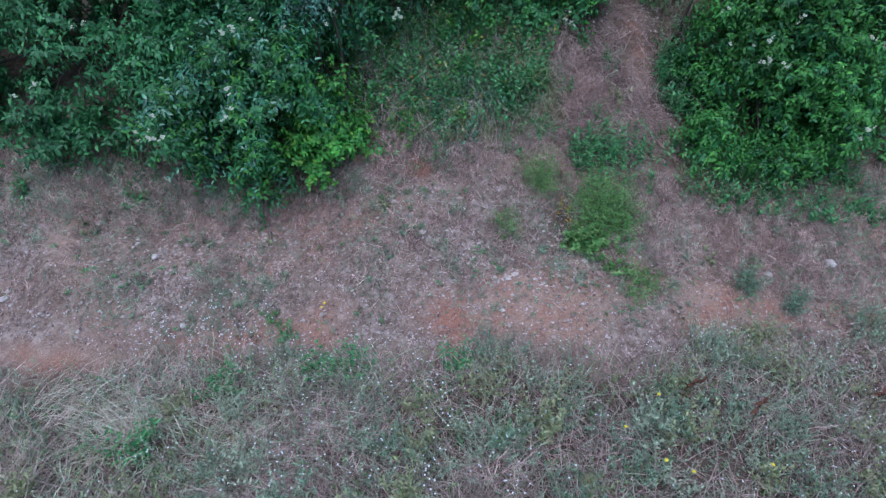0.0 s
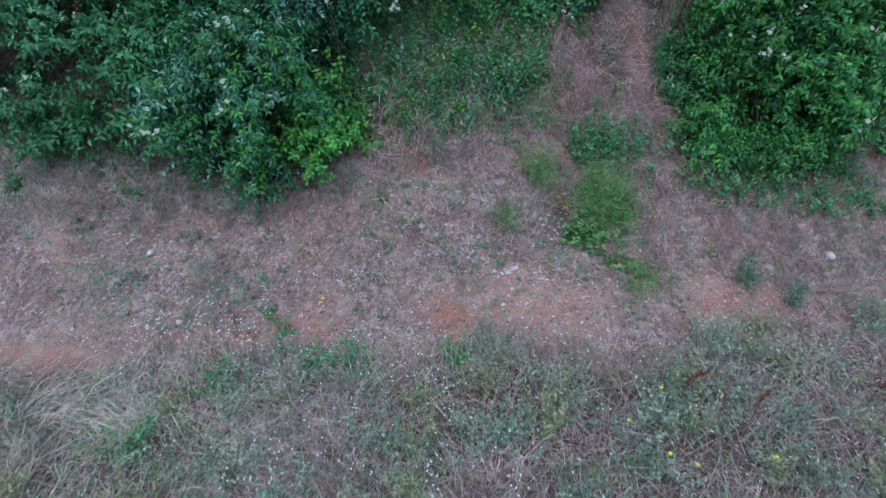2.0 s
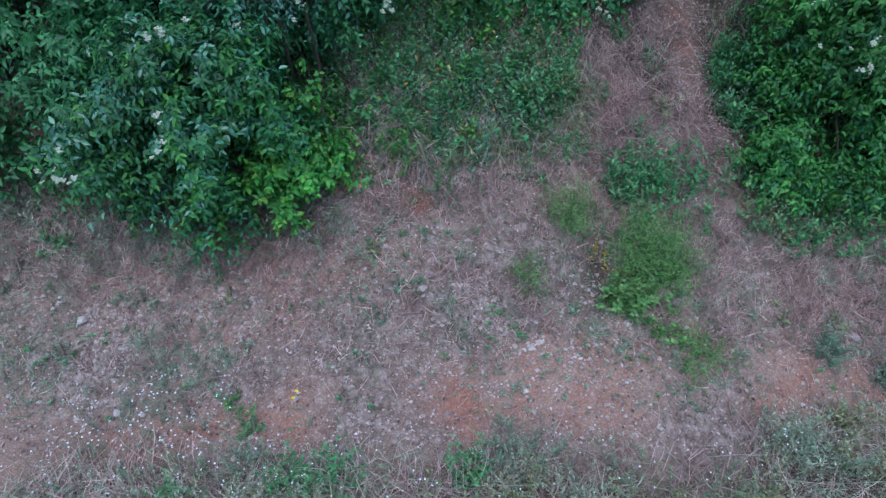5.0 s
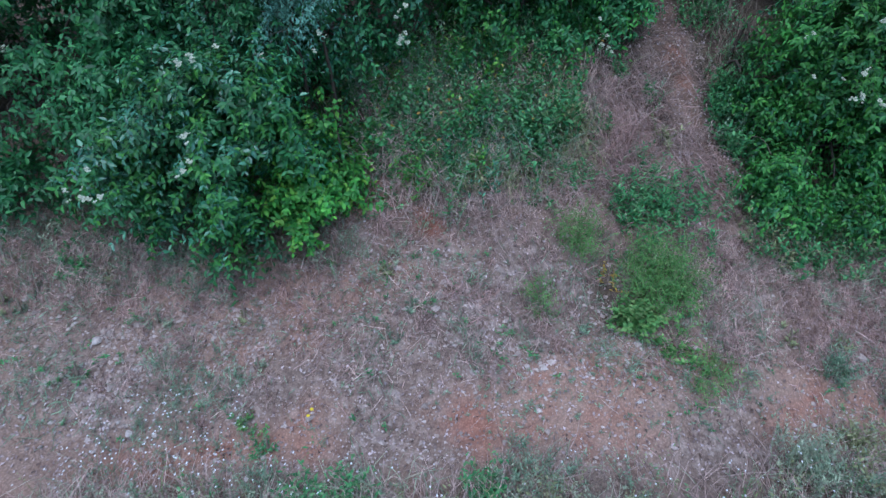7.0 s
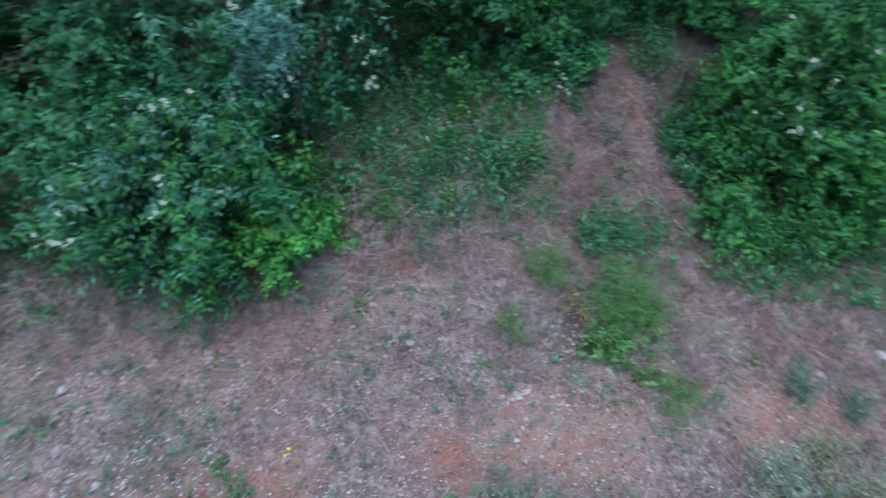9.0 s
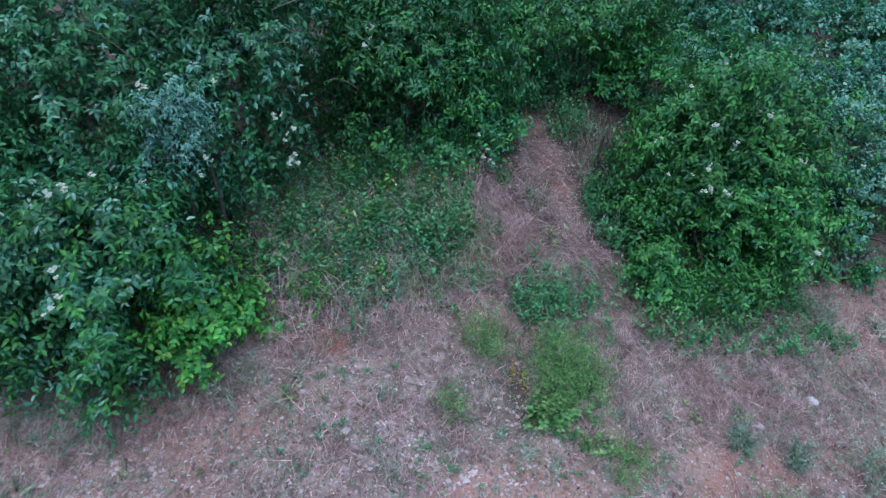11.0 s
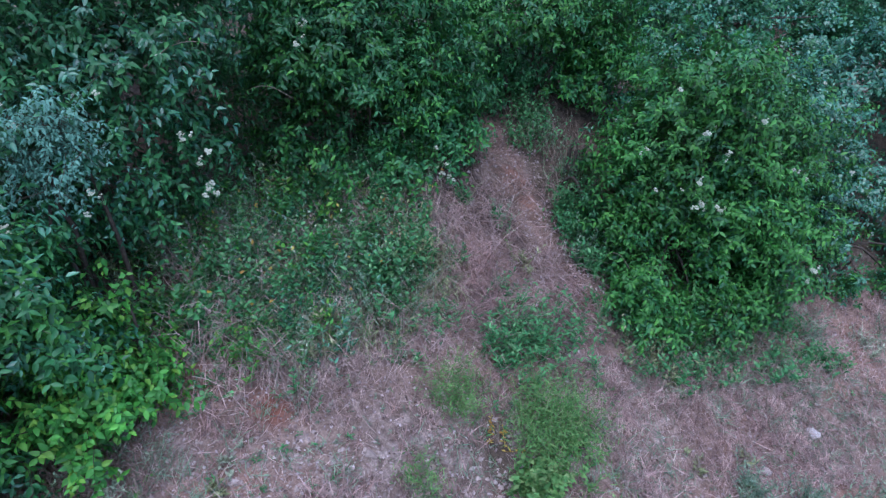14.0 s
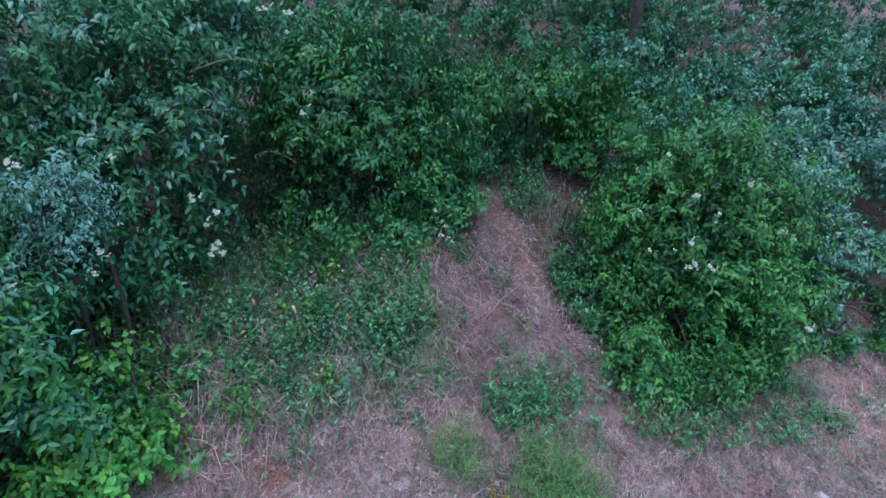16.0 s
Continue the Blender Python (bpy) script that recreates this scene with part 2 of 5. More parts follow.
OVAL = ([(0, 1, 2), (0, 2, 3), (1, 4, 5, 2), (2, 5, 6, 3), (4, 7, 5), (5, 7, 6)])
LANCE = ([(0, 2, 1), (0, 3, 2), (1, 2, 4), (2, 3, 4)])


def leaves(heap, at, along, face, size, wide=0.5, fold=0.25, curl=0.15, mat=0, fine=True):
    """Leaves from a stalk at `at`, running along `along`, facing `face`."""
    along = unit(along)
    side = unit(np.cross(along, face))
    top = np.cross(side, along)
    size = np.broadcast_to(np.asarray(size, float), (len(at),))[:, None, None]
    if fine:
        shape = np.array([(0, 0, 0), (-0.46, 0.30, 1), (0, 0.30, 0), (0.46, 0.30, 1), (-0.40, 0.62, 0.8), (0, 0.62, 0), (0.40, 0.62, 0.8), (0, 1, 0)])
    else:
        shape = np.array([(0, 0, 0), (-0.5, 0.45, 1), (0, 0.45, 0), (0.5, 0.45, 1), (0, 1, 0)])
    x, y, z = shape[:, 0] * wide, shape[:, 1], shape[:, 2] * fold * wide - curl * shape[:, 1] ** 2
    v = at[:, None] + size * (x[None, :, None] * side[:, None] + y[None, :, None] * along[:, None] + z[None, :, None] * top[:, None])
    heap.add(v, OVAL if fine else LANCE, mat)


def blades(heap, at, along, length, width, bend, mat=0):
    """Grass blades and thin stems: ribbons of two joints that bend along `bend` (n, 3)."""
    along = unit(along)
    length = np.broadcast_to(np.asarray(length, float), (len(at),))[:, None]
    width = np.broadcast_to(np.asarray(width, float), (len(at),))[:, None]
    side = unit(np.cross(along, bend + rng.normal(0, 0.35, at.shape)))
    a = at + length * (0.5 * along + 0.14 * bend)
    b = at + length * (0.9 * along + 0.55 * bend)
    v = np.stack([at - side * width, at + side * width, a - side * width * 0.8, a + side * width * 0.8, b], 1)
    heap.add(v, [(0, 1, 3, 2), (2, 3, 4)], mat)


def tube(points, r0, r1, sides=6):
    """Vertices and faces of a tapered, bent limb."""
    pts = np.asarray(points, float)
    way = unit(np.gradient(pts, axis=0))
    ref = np.where(np.abs(way[:, 2:]) > 0.9, [[1.0, 0, 0]], [[0, 0, 1.0]])
    u = unit(np.cross(way, ref))
    w = np.cross(way, u)
    ang = np.arange(sides) * 2 * np.pi / sides
    r = np.linspace(r0, r1, len(pts))[:, None, None]
    ring = pts[:, None] + r * (np.cos(ang)[None, :, None] * u[:, None] + np.sin(ang)[None, :, None] * w[:, None])
    n = len(pts)
    i, j = np.meshgrid(np.arange(n - 1), np.arange(sides), indexing="ij")
    k = (j + 1) % sides
    quads = np.stack([i * sides + j, i * sides + k, (i + 1) * sides + k, (i + 1) * sides + j], -1).reshape(-1, 4)
    return ring.reshape(-1, 3), quads


def holder(name, at, label, category, group=""):
    ob = new(name)
    ob.location = at
    ob.empty_display_size = 0.1
    return tagged(ob, label, category, group)


def part(name, me, parent, label="", at=None, kind=""):
    """One mesh under a thing; world-space meshes are moved into the thing's own space by its location."""
    ob = new(name, me)
    ob.parent = parent
    ob.location = at if at is not None else tuple(-c for c in parent.location)
    return tagged(ob, label, kind=kind)


# ---- ground ----
def build_ground():
    grow = np.geomspace(0.08, 1800, 26)
    xs = np.r_[-7.0 - grow[::-1], np.linspace(-7, 8, 301), 8.0 + grow]
    ys = np.r_[-4.2 - grow[::-1], np.linspace(-4.2, 5.8, 201), 5.8 + grow]
    gx, gy = np.meshgrid(xs, ys)
    v = np.stack([gx, gy, ground_z(gx, gy)], -1).reshape(-1, 3)
    nx, ny = len(xs), len(ys)
    i, j = np.meshgrid(np.arange(ny - 1), np.arange(nx - 1), indexing="ij")
    f = np.stack([i * nx + j, i * nx + j + 1, (i + 1) * nx + j + 1, (i + 1) * nx + j], -1).reshape(-1, 4)
    me = raw_mesh("ground", v, [f], [soil_material()])
    x, y = v[:, 0], v[:, 1]
    wob = 0.16 * rough(v * [1, 1, 0], 2.3, 11) + 0.08 * rough(v * [1, 1, 0], 6.0, 12)
    edge = np.interp(x, [-5, -4, -2.5, -1, 0.5, 1.5, 3, 5], [-1.15, -0.98, -0.68, -0.62, -0.66, -0.46, -0.36, -0.2])
    bare = np.exp(-(((y - edge + wob * 0.6) / 0.15) ** 2)) * np.clip(0.58 + 1.6 * rough(v * [1, 1, 0], 1.4, 13), 0, 1)
    for cx, cy, rx, ry, s in ((-0.9, -0.6, 0.35, 0.13, 1), (-1.6, 0.75, 0.2, 0.12, 0.6), (2.7, 0.7, 0.3, 0.16, 0.9), (-1.95, 0.15, 0.5, 0.14, 0.95), (-1.4, 0.25, 0.35, 0.12, 0.6), (0.55, -0.25, 0.25, 0.15, 0.8), (0.2, -0.33, 0.25, 0.2, 0.55), (-0.35, -0.42, 0.2, 0.12, 0.7), (-2.7, -0.75, 0.35, 0.2, 0.6), (3.5, 0.5, 0.4, 0.3, 0.9), (0.2, -0.05, 0.3, 0.1, 0.4), (3.0, 0.3, 0.35, 0.14, 0.8), (2.85, 0.7, 0.35, 0.18, 0.9), (-1.6, 0.88, 0.16, 0.14, 0.9), (-4.0, -1.0, 0.45, 0.1, 1), (-2.15, -0.1, 0.5, 0.16, 0.5), (1.5, -0.33, 0.5, 0.1, 0.9), (-0.5, -0.42, 0.25, 0.14, 0.8), (-2.9, 0.2, 0.5, 0.12, 0.5), (-0.05, -0.3, 0.3, 0.12, 0.7), (2.36, -0.18, 0.3, 0.1, 0.7)):
        bare = np.maximum(bare, s * np.exp(-(((x - cx + wob) / rx) ** 2) - ((y - cy + wob * 0.5) / ry) ** 2))
    path = trail(v + wob[:, None] * [0.25, 0, 0])
    # darker earth under the hedge: rotted leaves and shade painted as one
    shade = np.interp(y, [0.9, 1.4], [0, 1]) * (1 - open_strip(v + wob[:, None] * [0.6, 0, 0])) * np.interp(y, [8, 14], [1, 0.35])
    # verge earth darkened too, painting the shade in gaps between its weeds
    humus_shade = 0.9 * np.clip((rut_edge(x) - 0.12 + wob - y) / 0.3, 0, 1) * np.interp(y, [-7, -4], [0.2, 1])
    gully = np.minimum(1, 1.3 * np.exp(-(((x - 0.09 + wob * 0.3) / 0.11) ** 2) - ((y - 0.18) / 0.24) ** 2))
    rotten = np.clip(0.3 + 1.3 * rough(v * [1, 1, 0], 2.6, 14) + 0.7 * rough(v * [1, 1, 0], 7, 15), 0, 0.85) * open_strip(v) * np.interp(y, [0.8, 1.5], [0, 1])
    shade = np.maximum(np.maximum(np.maximum(shade, humus_shade), gully), rotten)
    clay = np.exp(-(((x + 1.17 + wob * 0.5) / 0.15) ** 2) - ((y - 0.62 + wob * 0.3) / 0.11) ** 2) + 0.5 * np.exp(-(((x - 2.75 + wob) / 0.25) ** 2) - ((y - 0.72 + wob) / 0.1) ** 2)
    for name, value in (("clay", clay), ("bare", bare), ("path", path), ("mould_shade", shade)):
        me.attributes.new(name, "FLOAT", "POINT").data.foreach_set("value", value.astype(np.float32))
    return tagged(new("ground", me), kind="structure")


def soil_material():
    """Grey-tan littered earth, red where bare, brown leaf rot and painted shade under hedge and verge."""
    m = bpy.data.materials.new("earth")
    m.use_nodes = True
    nt = m.node_tree
    n, l = nt.nodes, nt.links
    p, at = n["Principled BSDF"], n.new("ShaderNodeTexCoord")

    def tex(scale, detail=5, lo=0.35, hi=0.65):
        t, r = n.new("ShaderNodeTexNoise"), n.new("ShaderNodeMapRange")
        t.inputs["Scale"].default_value, t.inputs["Detail"].default_value = scale, detail
        l.new(at.outputs["Object"], t.inputs["Vector"])
        r.inputs[1].default_value, r.inputs[2].default_value = lo, hi
        l.new(t.outputs[0], r.inputs[0])
        return r.outputs[0]

    def mix(fac, a, b, kind="MIX"):
        x = n.new("ShaderNodeMix")
        x.data_type, x.blend_type = "RGBA", kind
        for socket, value in ((x.inputs[0], fac), (x.inputs[6], a), (x.inputs[7], b)):
            if isinstance(value, tuple):
                socket.default_value = (*value, 1)
            elif isinstance(value, float):
                socket.default_value = value
            else:
                l.new(value, socket)
        return x.outputs[2]

    def attr(name):
        a = n.new("ShaderNodeAttribute")
        a.attribute_name = name
        return a.outputs["Fac"]

    litter = mix(tex(3.0), (0.216, 0.156, 0.129), (0.284, 0.209, 0.174))
    litter = mix(tex(28, 6, 0.42, 0.62), litter, (0.150, 0.105, 0.085))
    litter = mix(tex(10, 4, 0.5, 0.66), litter, (0.370, 0.288, 0.250))
    litter = mix(tex(17, 4, 0.54, 0.68), litter, (0.140, 0.100, 0.082))
    litter = mix(tex(0.9, 3, 0.42, 0.62), litter, mix(tex(20, 5), (0.265, 0.170, 0.128), (0.350, 0.240, 0.190)))
    red = mix(tex(14, 6), (0.270, 0.116, 0.080), (0.350, 0.170, 0.122))
    red = mix(tex(4), red, (0.330, 0.215, 0.165))
    path = mix(tex(11, 6), (0.165, 0.098, 0.074), (0.225, 0.145, 0.112))
    path = mix(tex(5, 5, 0.45, 0.7), path, (0.150, 0.100, 0.078))
    path = mix(tex(2.2, 3, 0.5, 0.65), path, (0.240, 0.115, 0.080))
    c = mix(attr("bare"), litter, red)
    c = mix(attr("path"), c, path)
    c = mix(attr("clay"), c, mix(tex(16, 5), (0.190, 0.062, 0.040), (0.260, 0.100, 0.066)))
    # one dark brown serves for leaf rot and for painted shade below plants
    c = mix(attr("mould_shade"), c, mix(tex(18, 5), (0.075, 0.055, 0.042), (0.130, 0.098, 0.072)))
    speck = n.new("ShaderNodeTexVoronoi")
    speck.inputs["Scale"].default_value = 75
    l.new(at.outputs["Object"], speck.inputs["Vector"])
    grit = n.new("ShaderNodeMapRange")
    grit.inputs[1].default_value, grit.inputs[2].default_value, grit.inputs[3].default_value, grit.inputs[4].default_value = 0.0, 0.6, 1.25, 0.75
    l.new(speck.outputs["Distance"], grit.inputs[0])
    mul = n.new("ShaderNodeVectorMath")
    mul.operation = "MULTIPLY"
    l.new(c, mul.inputs[0])
    l.new(grit.outputs[0], mul.inputs[1])
    l.new(mul.outputs[0], p.inputs["Base Color"])
    p.inputs["Roughness"].default_value, p.inputs["Specular IOR Level"].default_value = 0.95, 0.15
    b = n.new("ShaderNodeBump")
    b.inputs["Strength"].default_value, b.inputs["Distance"].default_value = 0.9, 0.012
    l.new(tex(45, 6, 0.2, 0.8), b.inputs["Height"])
    l.new(b.outputs[0], p.inputs["Normal"])
    return m


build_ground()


# ---- shrubs ----
def shoot_points(lobes, count, depth, floor=0.05, seed=1, gaps=-0.22, tufted=0.55):
    """Where shoots start in a crown made of lobes, with the way out at each: a deep layer, and arching branches that carry the rest."""
    lobes = np.array(lobes, float)
    c, r = lobes[:, :3], lobes[:, 3:]
    area = (r[:, 0] * r[:, 1] + r[:, 1] * r[:, 2] + r[:, 0] * r[:, 2])

    def skin(need, sink, deep):
        got, out, total = [], [], 0
        while total < need:
            k = rng.choice(len(lobes), need * 2, p=area / area.sum())
            u = unit(rng.normal(size=(len(k), 3)))
            lump = 1 + 0.26 * rough(c[k] + r[k] * u, 2.6, seed) + 0.17 * rough(c[k] + r[k] * u, 5, seed + 1)
            d = np.minimum(rng.exponential(deep, len(k)), 0.45) + sink
            p = c[k] + r[k] * u * (lump - (d + 0.09) / r[k].mean(1))[:, None]
            inside = (np.linalg.norm((p[:, None] - c[None]) / r[None], axis=2) < 0.70)
            inside[np.arange(len(k)), k] = False
            keep = ~inside.any(1) & (p[:, 2] > ground_z(p[:, 0], p[:, 1]) + floor)
            gap = rough(p, 2.1, seed + 2) + 0.5 * rough(p, 4.7, seed + 3)
            keep &= (gap > gaps) | (d > 0.2)
            got.append(p[keep])
            out.append(unit(u / r[k])[keep])
            total += keep.sum()
        return np.concatenate(got)[:need], np.concatenate(out)[:need]

    each = 9
    branches = int(count * tufted / each)
    p, out = skin(count - branches * each, 0.07 if branches else 0.0, depth)
    if branches:
        q, o = skin(branches, 0.02, 0.04)
        way = unit(o + [0, 0, 0.35] + rng.normal(0, 0.4, o.shape))
        s = rng.uniform(-0.12, 0.2, (branches, each, 1))
        b = q[:, None] + way[:, None] * s - np.array([0, 0, 1.6]) * np.maximum(s, 0) ** 2 + rng.normal(0, 0.036, (branches, each, 3))
        p = np.concatenate([p, b.reshape(-1, 3)])
        out = np.concatenate([out, unit(0.6 * o[:, None] + 0.7 * way[:, None] + 0 * b).reshape(-1, 3)])
        p[:, 2] = np.maximum(p[:, 2], ground_z(p[:, 0], p[:, 1]) + floor)
    return p, out, count - branches * each


def leafy_shoots(heap, p, out, size, pairs=5, length=0.2, wide=0.5, droop=0.5, mats=1, stem_mat=None, fine=True):
    """Short twigs with opposite pairs of hanging leaves."""
    n = len(p)
    way = unit(out + [0, 0, 0.25] + rng.normal(0, 0.45, (n, 3)))
    ln = length * rng.uniform(0.6, 1.3, n)[:, None]
    side0 = unit(np.cross(way, rng.normal(size=(n, 3))))
    mat_of = rng.integers(0, mats, n)
    if stem_mat is not None:
        blades(heap, p, way, ln[:, 0] * 1.05, 0.0018, np.tile([0, 0, -0.25], (n, 1)), stem_mat)
    for s in range(pairs):
        f = (s + 0.8) / pairs
        at = p + ln * (way * f + np.array([0, 0, -0.25]) * f * f)
        side = side0 if s % 2 == 0 else np.cross(way, side0)
        for sign in (-1, 1):
            along = way * 0.45 + sign * side * 0.8 + [0, 0, -droop] + rng.normal(0, 0.22, (n, 3))
            face = out * 0.75 + [0, 0, 0.8] + rng.normal(0, 0.3, (n, 3))
            sz = size * rng.uniform(0.6, 1.2, n) * (1.1 - 0.35 * abs(f - 0.45))
            for k in range(mats):
                w = mat_of == k
                leaves(heap, at[w], along[w], face[w], sz[w], wide, 0.22, 0.22, k, fine)


def umbel_mesh(name, radius, count):
    """A flat-topped head of small white florets."""
    h = Heap()
    a, r = rng.uniform(0, 6.283, count), radius * np.sqrt(rng.uniform(0, 1, count))
    at = np.stack([r * np.cos(a), r * np.sin(a), 0.012 - 9 * r * r + rng.normal(0, 0.004, count)], -1)
    for k in range(4):
        t = rng.uniform(0, 6.283, count) * 0.15 + k * 1.571
        along = np.stack([np.cos(t), np.sin(t), 0.25 + 0 * t], -1)
        leaves(h, at, along, np.tile([0, 0, 1.0], (count, 1)), 0.0088, 0.75, 0.1, 0.1, 0, fine=False)
    b = 9
    blades(h, np.zeros((b, 3)) - [0, 0, 0.04], np.stack([np.cos(np.arange(b) * 0.7), np.sin(np.arange(b) * 0.7), 1.6 + 0 * np.arange(b)], -1), 0.06, 0.001, np.zeros((b, 3)), 1)
    return h.mesh(name, [PETAL, WEED])


UMBELS = [umbel_mesh("umbel", r, c) for r, c in ((0.013, 10), (0.017, 14), (0.009, 6))]


def spray(parent, at, way, size, mat, leaf, stem, scale):
    """A longer shoot that sticks out of a crown; each of its leaves is an object on one shared mesh."""
    ob = part("shoot", stem, parent, at=tuple(at))
    ob.rotation_mode = "QUATERNION"
    ob.rotation_quaternion = Vector(way).to_track_quat("Z", "Y")
    ob.scale = [scale] * 3
    turn = rng.uniform(0, 3)
    for k in range(12):
        f = (k // 2 + 0.9) / 6
        a = turn + (k // 2) * 1.571 + (k % 2) * 3.1416 + rng.normal(0, 0.2)
        lf = part("leaf", leaf, ob, at=(0, 0, 0.3 * f))
        along = Vector((math.cos(a), math.sin(a), rng.uniform(-0.2, 0.6)))
        lf.rotation_mode = "QUATERNION"
        lf.rotation_quaternion = along.to_track_quat("Y", "Z")
        lf.scale = [size * rng.uniform(0.7, 1.2)] * 3


def leaf_mesh(mat, wide):
    h = Heap()
    leaves(h, np.zeros((1, 3)), np.array([[0, 1.0, 0]]), np.array([[0, 0, 1.0]]), 1.0, wide, 0.22, 0.22)
    return h.mesh("leaf", [SINGLE[mat]])


STEM_V, STEM_F = tube([(0, 0, -0.12), (0, 0.004, 0.08), (0.004, 0, 0.2), (0, 0, 0.3)], 0.003, 0.001, 5)
TWIG_STEM = raw_mesh("shoot", STEM_V, [STEM_F], [BARK])


def shrub(name, base, lobes, shoots, size, mats, label, category="shrub", wide=0.5, pairs=5, length=0.2, depth=0.11, droop=0.5, flowers=(), stems=7, sprays=14, seed=1, group="", gaps=-0.22, fine=True, tufted=0.55):
    """A shrub: bent stems from the root, a crown of leafy shoots, longer shoots that stick out, heads of flowers."""
    root = holder(name, (base[0], base[1], float(ground_z(base[0], base[1]))), label, category, group)
    o = np.array(root.location)
    for k in range(stems):
        lo = lobes[k % len(lobes)]
        end = np.array(lo[:3]) + np.array(lo[3:]) * rng.uniform(-0.45, 0.45, 3)
        foot = o + [*rng.uniform(-0.18, 0.18, 2), -0.05]
        foot[2] = ground_z(foot[0], foot[1]) - 0.05
        t = np.linspace(0, 1, 8)[:, None]
        pts = foot + (end - foot) * t + np.array([0, 0, 0.25]) * np.sin(t * np.pi) + 0.04 * rough(np.linspace(0, 5, 8)[:, None] * [1, 0.3, 0.7] + k * 9, 1, k)[:, None]
        v, q = tube(pts, rng.uniform(0.012, 0.022), 0.004)
        part("stem", raw_mesh("stem", v - o, [q], [BARK]), root, at=(0, 0, 0))
    h = Heap()
    p, out, deep = shoot_points(lobes, shoots, depth, seed=seed, gaps=gaps, tufted=tufted)
    leafy_shoots(h, p[:deep] - o, out[:deep], size, pairs, length, wide, droop, len(mats), len(mats), False)
    leafy_shoots(h, p[deep:] - o, out[deep:], size, pairs, length, wide, droop, len(mats), len(mats), fine)
    part("foliage", h.mesh("foliage", [*mats, BARK]), root, at=(0, 0, 0), kind="stuff")
    if sprays:
        kinds = [leaf_mesh(m, wide) for m in mats]
        p, out, deep = shoot_points(lobes, sprays, 0.03, 0.25, seed, tufted=0)
        for k, (a, d) in enumerate(zip(p, out)):
            spray(root, a - o, d * [1, 1, 0.6] + [0, 0, 0.25], size, mats[k % len(mats)], kinds[k % len(mats)], TWIG_STEM, rng.uniform(0.7, 1.1))
    for k, a in enumerate(flowers):
        for j in range(1 + k % 3):
            spot = np.array(a) + [rng.normal(0, 0.035), -0.07 + rng.normal(0, 0.02), 0.03 + rng.normal(0, 0.025)]
            ob = part("umbel", UMBELS[(k + j) % 3], root, "flat-topped head of small creamy white flowers", at=tuple(spot - o))
            ob.rotation_euler = (rng.uniform(0.2, 1.0), rng.uniform(-0.4, 0.4), rng.uniform(-0.5, 0.5))
    return root


# the big dogwood at the foot of the bank
shrub("dogwood_bush", (-2.7, 0.75), [(-2.75, 0.68, 1.2, 0.66, 0.58, 0.55), (-2.42, 0.72, 1.3, 0.42, 0.46, 0.5), (-3.15, 0.64, 1.1, 0.42, 0.46, 0.4), (-2.85, 0.5, 0.9, 0.55, 0.3, 0.34), (-2.5, 0.45, 0.84, 0.36, 0.28, 0.32), (-2.25, 0.64, 0.95, 0.24, 0.28, 0.34)], 2500, 0.056, [DOGWOOD, IVY, DOGWOOD, BRIGHT], "dark green dogwood bush with pointed leaves and white flower heads", "bush", 0.45, flowers=[(-3.26, 0.0, 1.14), (-3.18, -0.01, 1.11), (-3.13, 0.0, 1.06), (-3.12, 0.02, 1.27), (-3.22, 0.0, 1.05), (-2.49, 0.02, 1.42), (-2.51, 0.02, 1.29), (-2.55, 0.02, 1.22), (-2.43, 0.3, 1.8), (-2.32, 0.3, 1.82), (-2.54, 0.3, 1.78)], sprays=30, seed=3, gaps=-0.12)
shrub("bramble_bush", (-1.95, 0.85), [(-2.06, 0.66, 0.86, 0.28, 0.26, 0.34), (-1.86, 0.76, 0.8, 0.16, 0.2, 0.24), (-2.2, 0.54, 0.68, 0.2, 0.2, 0.26), (-1.97, 0.9, 1.12, 0.24, 0.22, 0.26), (-2.25, 0.8, 1.1, 0.22, 0.2, 0.3)], 800, 0.050, [BRAMBLE, BRIGHT, BRAMBLE], "green bramble bush with some yellowed leaves at the hedge foot", "bush", 0.58, length=0.17, depth=0.12, sprays=26, seed=9, gaps=-0.05)
shrub("pale_shrub", (-2.05, 1.2), [(-2.0, 0.95, 2.08, 0.2, 0.16, 0.24), (-2.16, 0.97, 1.95, 0.18, 0.14, 0.2)], 430, 0.03, [PALE_TEAL], "pale blue-green shrub growing out of the dark hedge", "bush", 0.4, length=0.16, stems=3, sprays=0, seed=24)
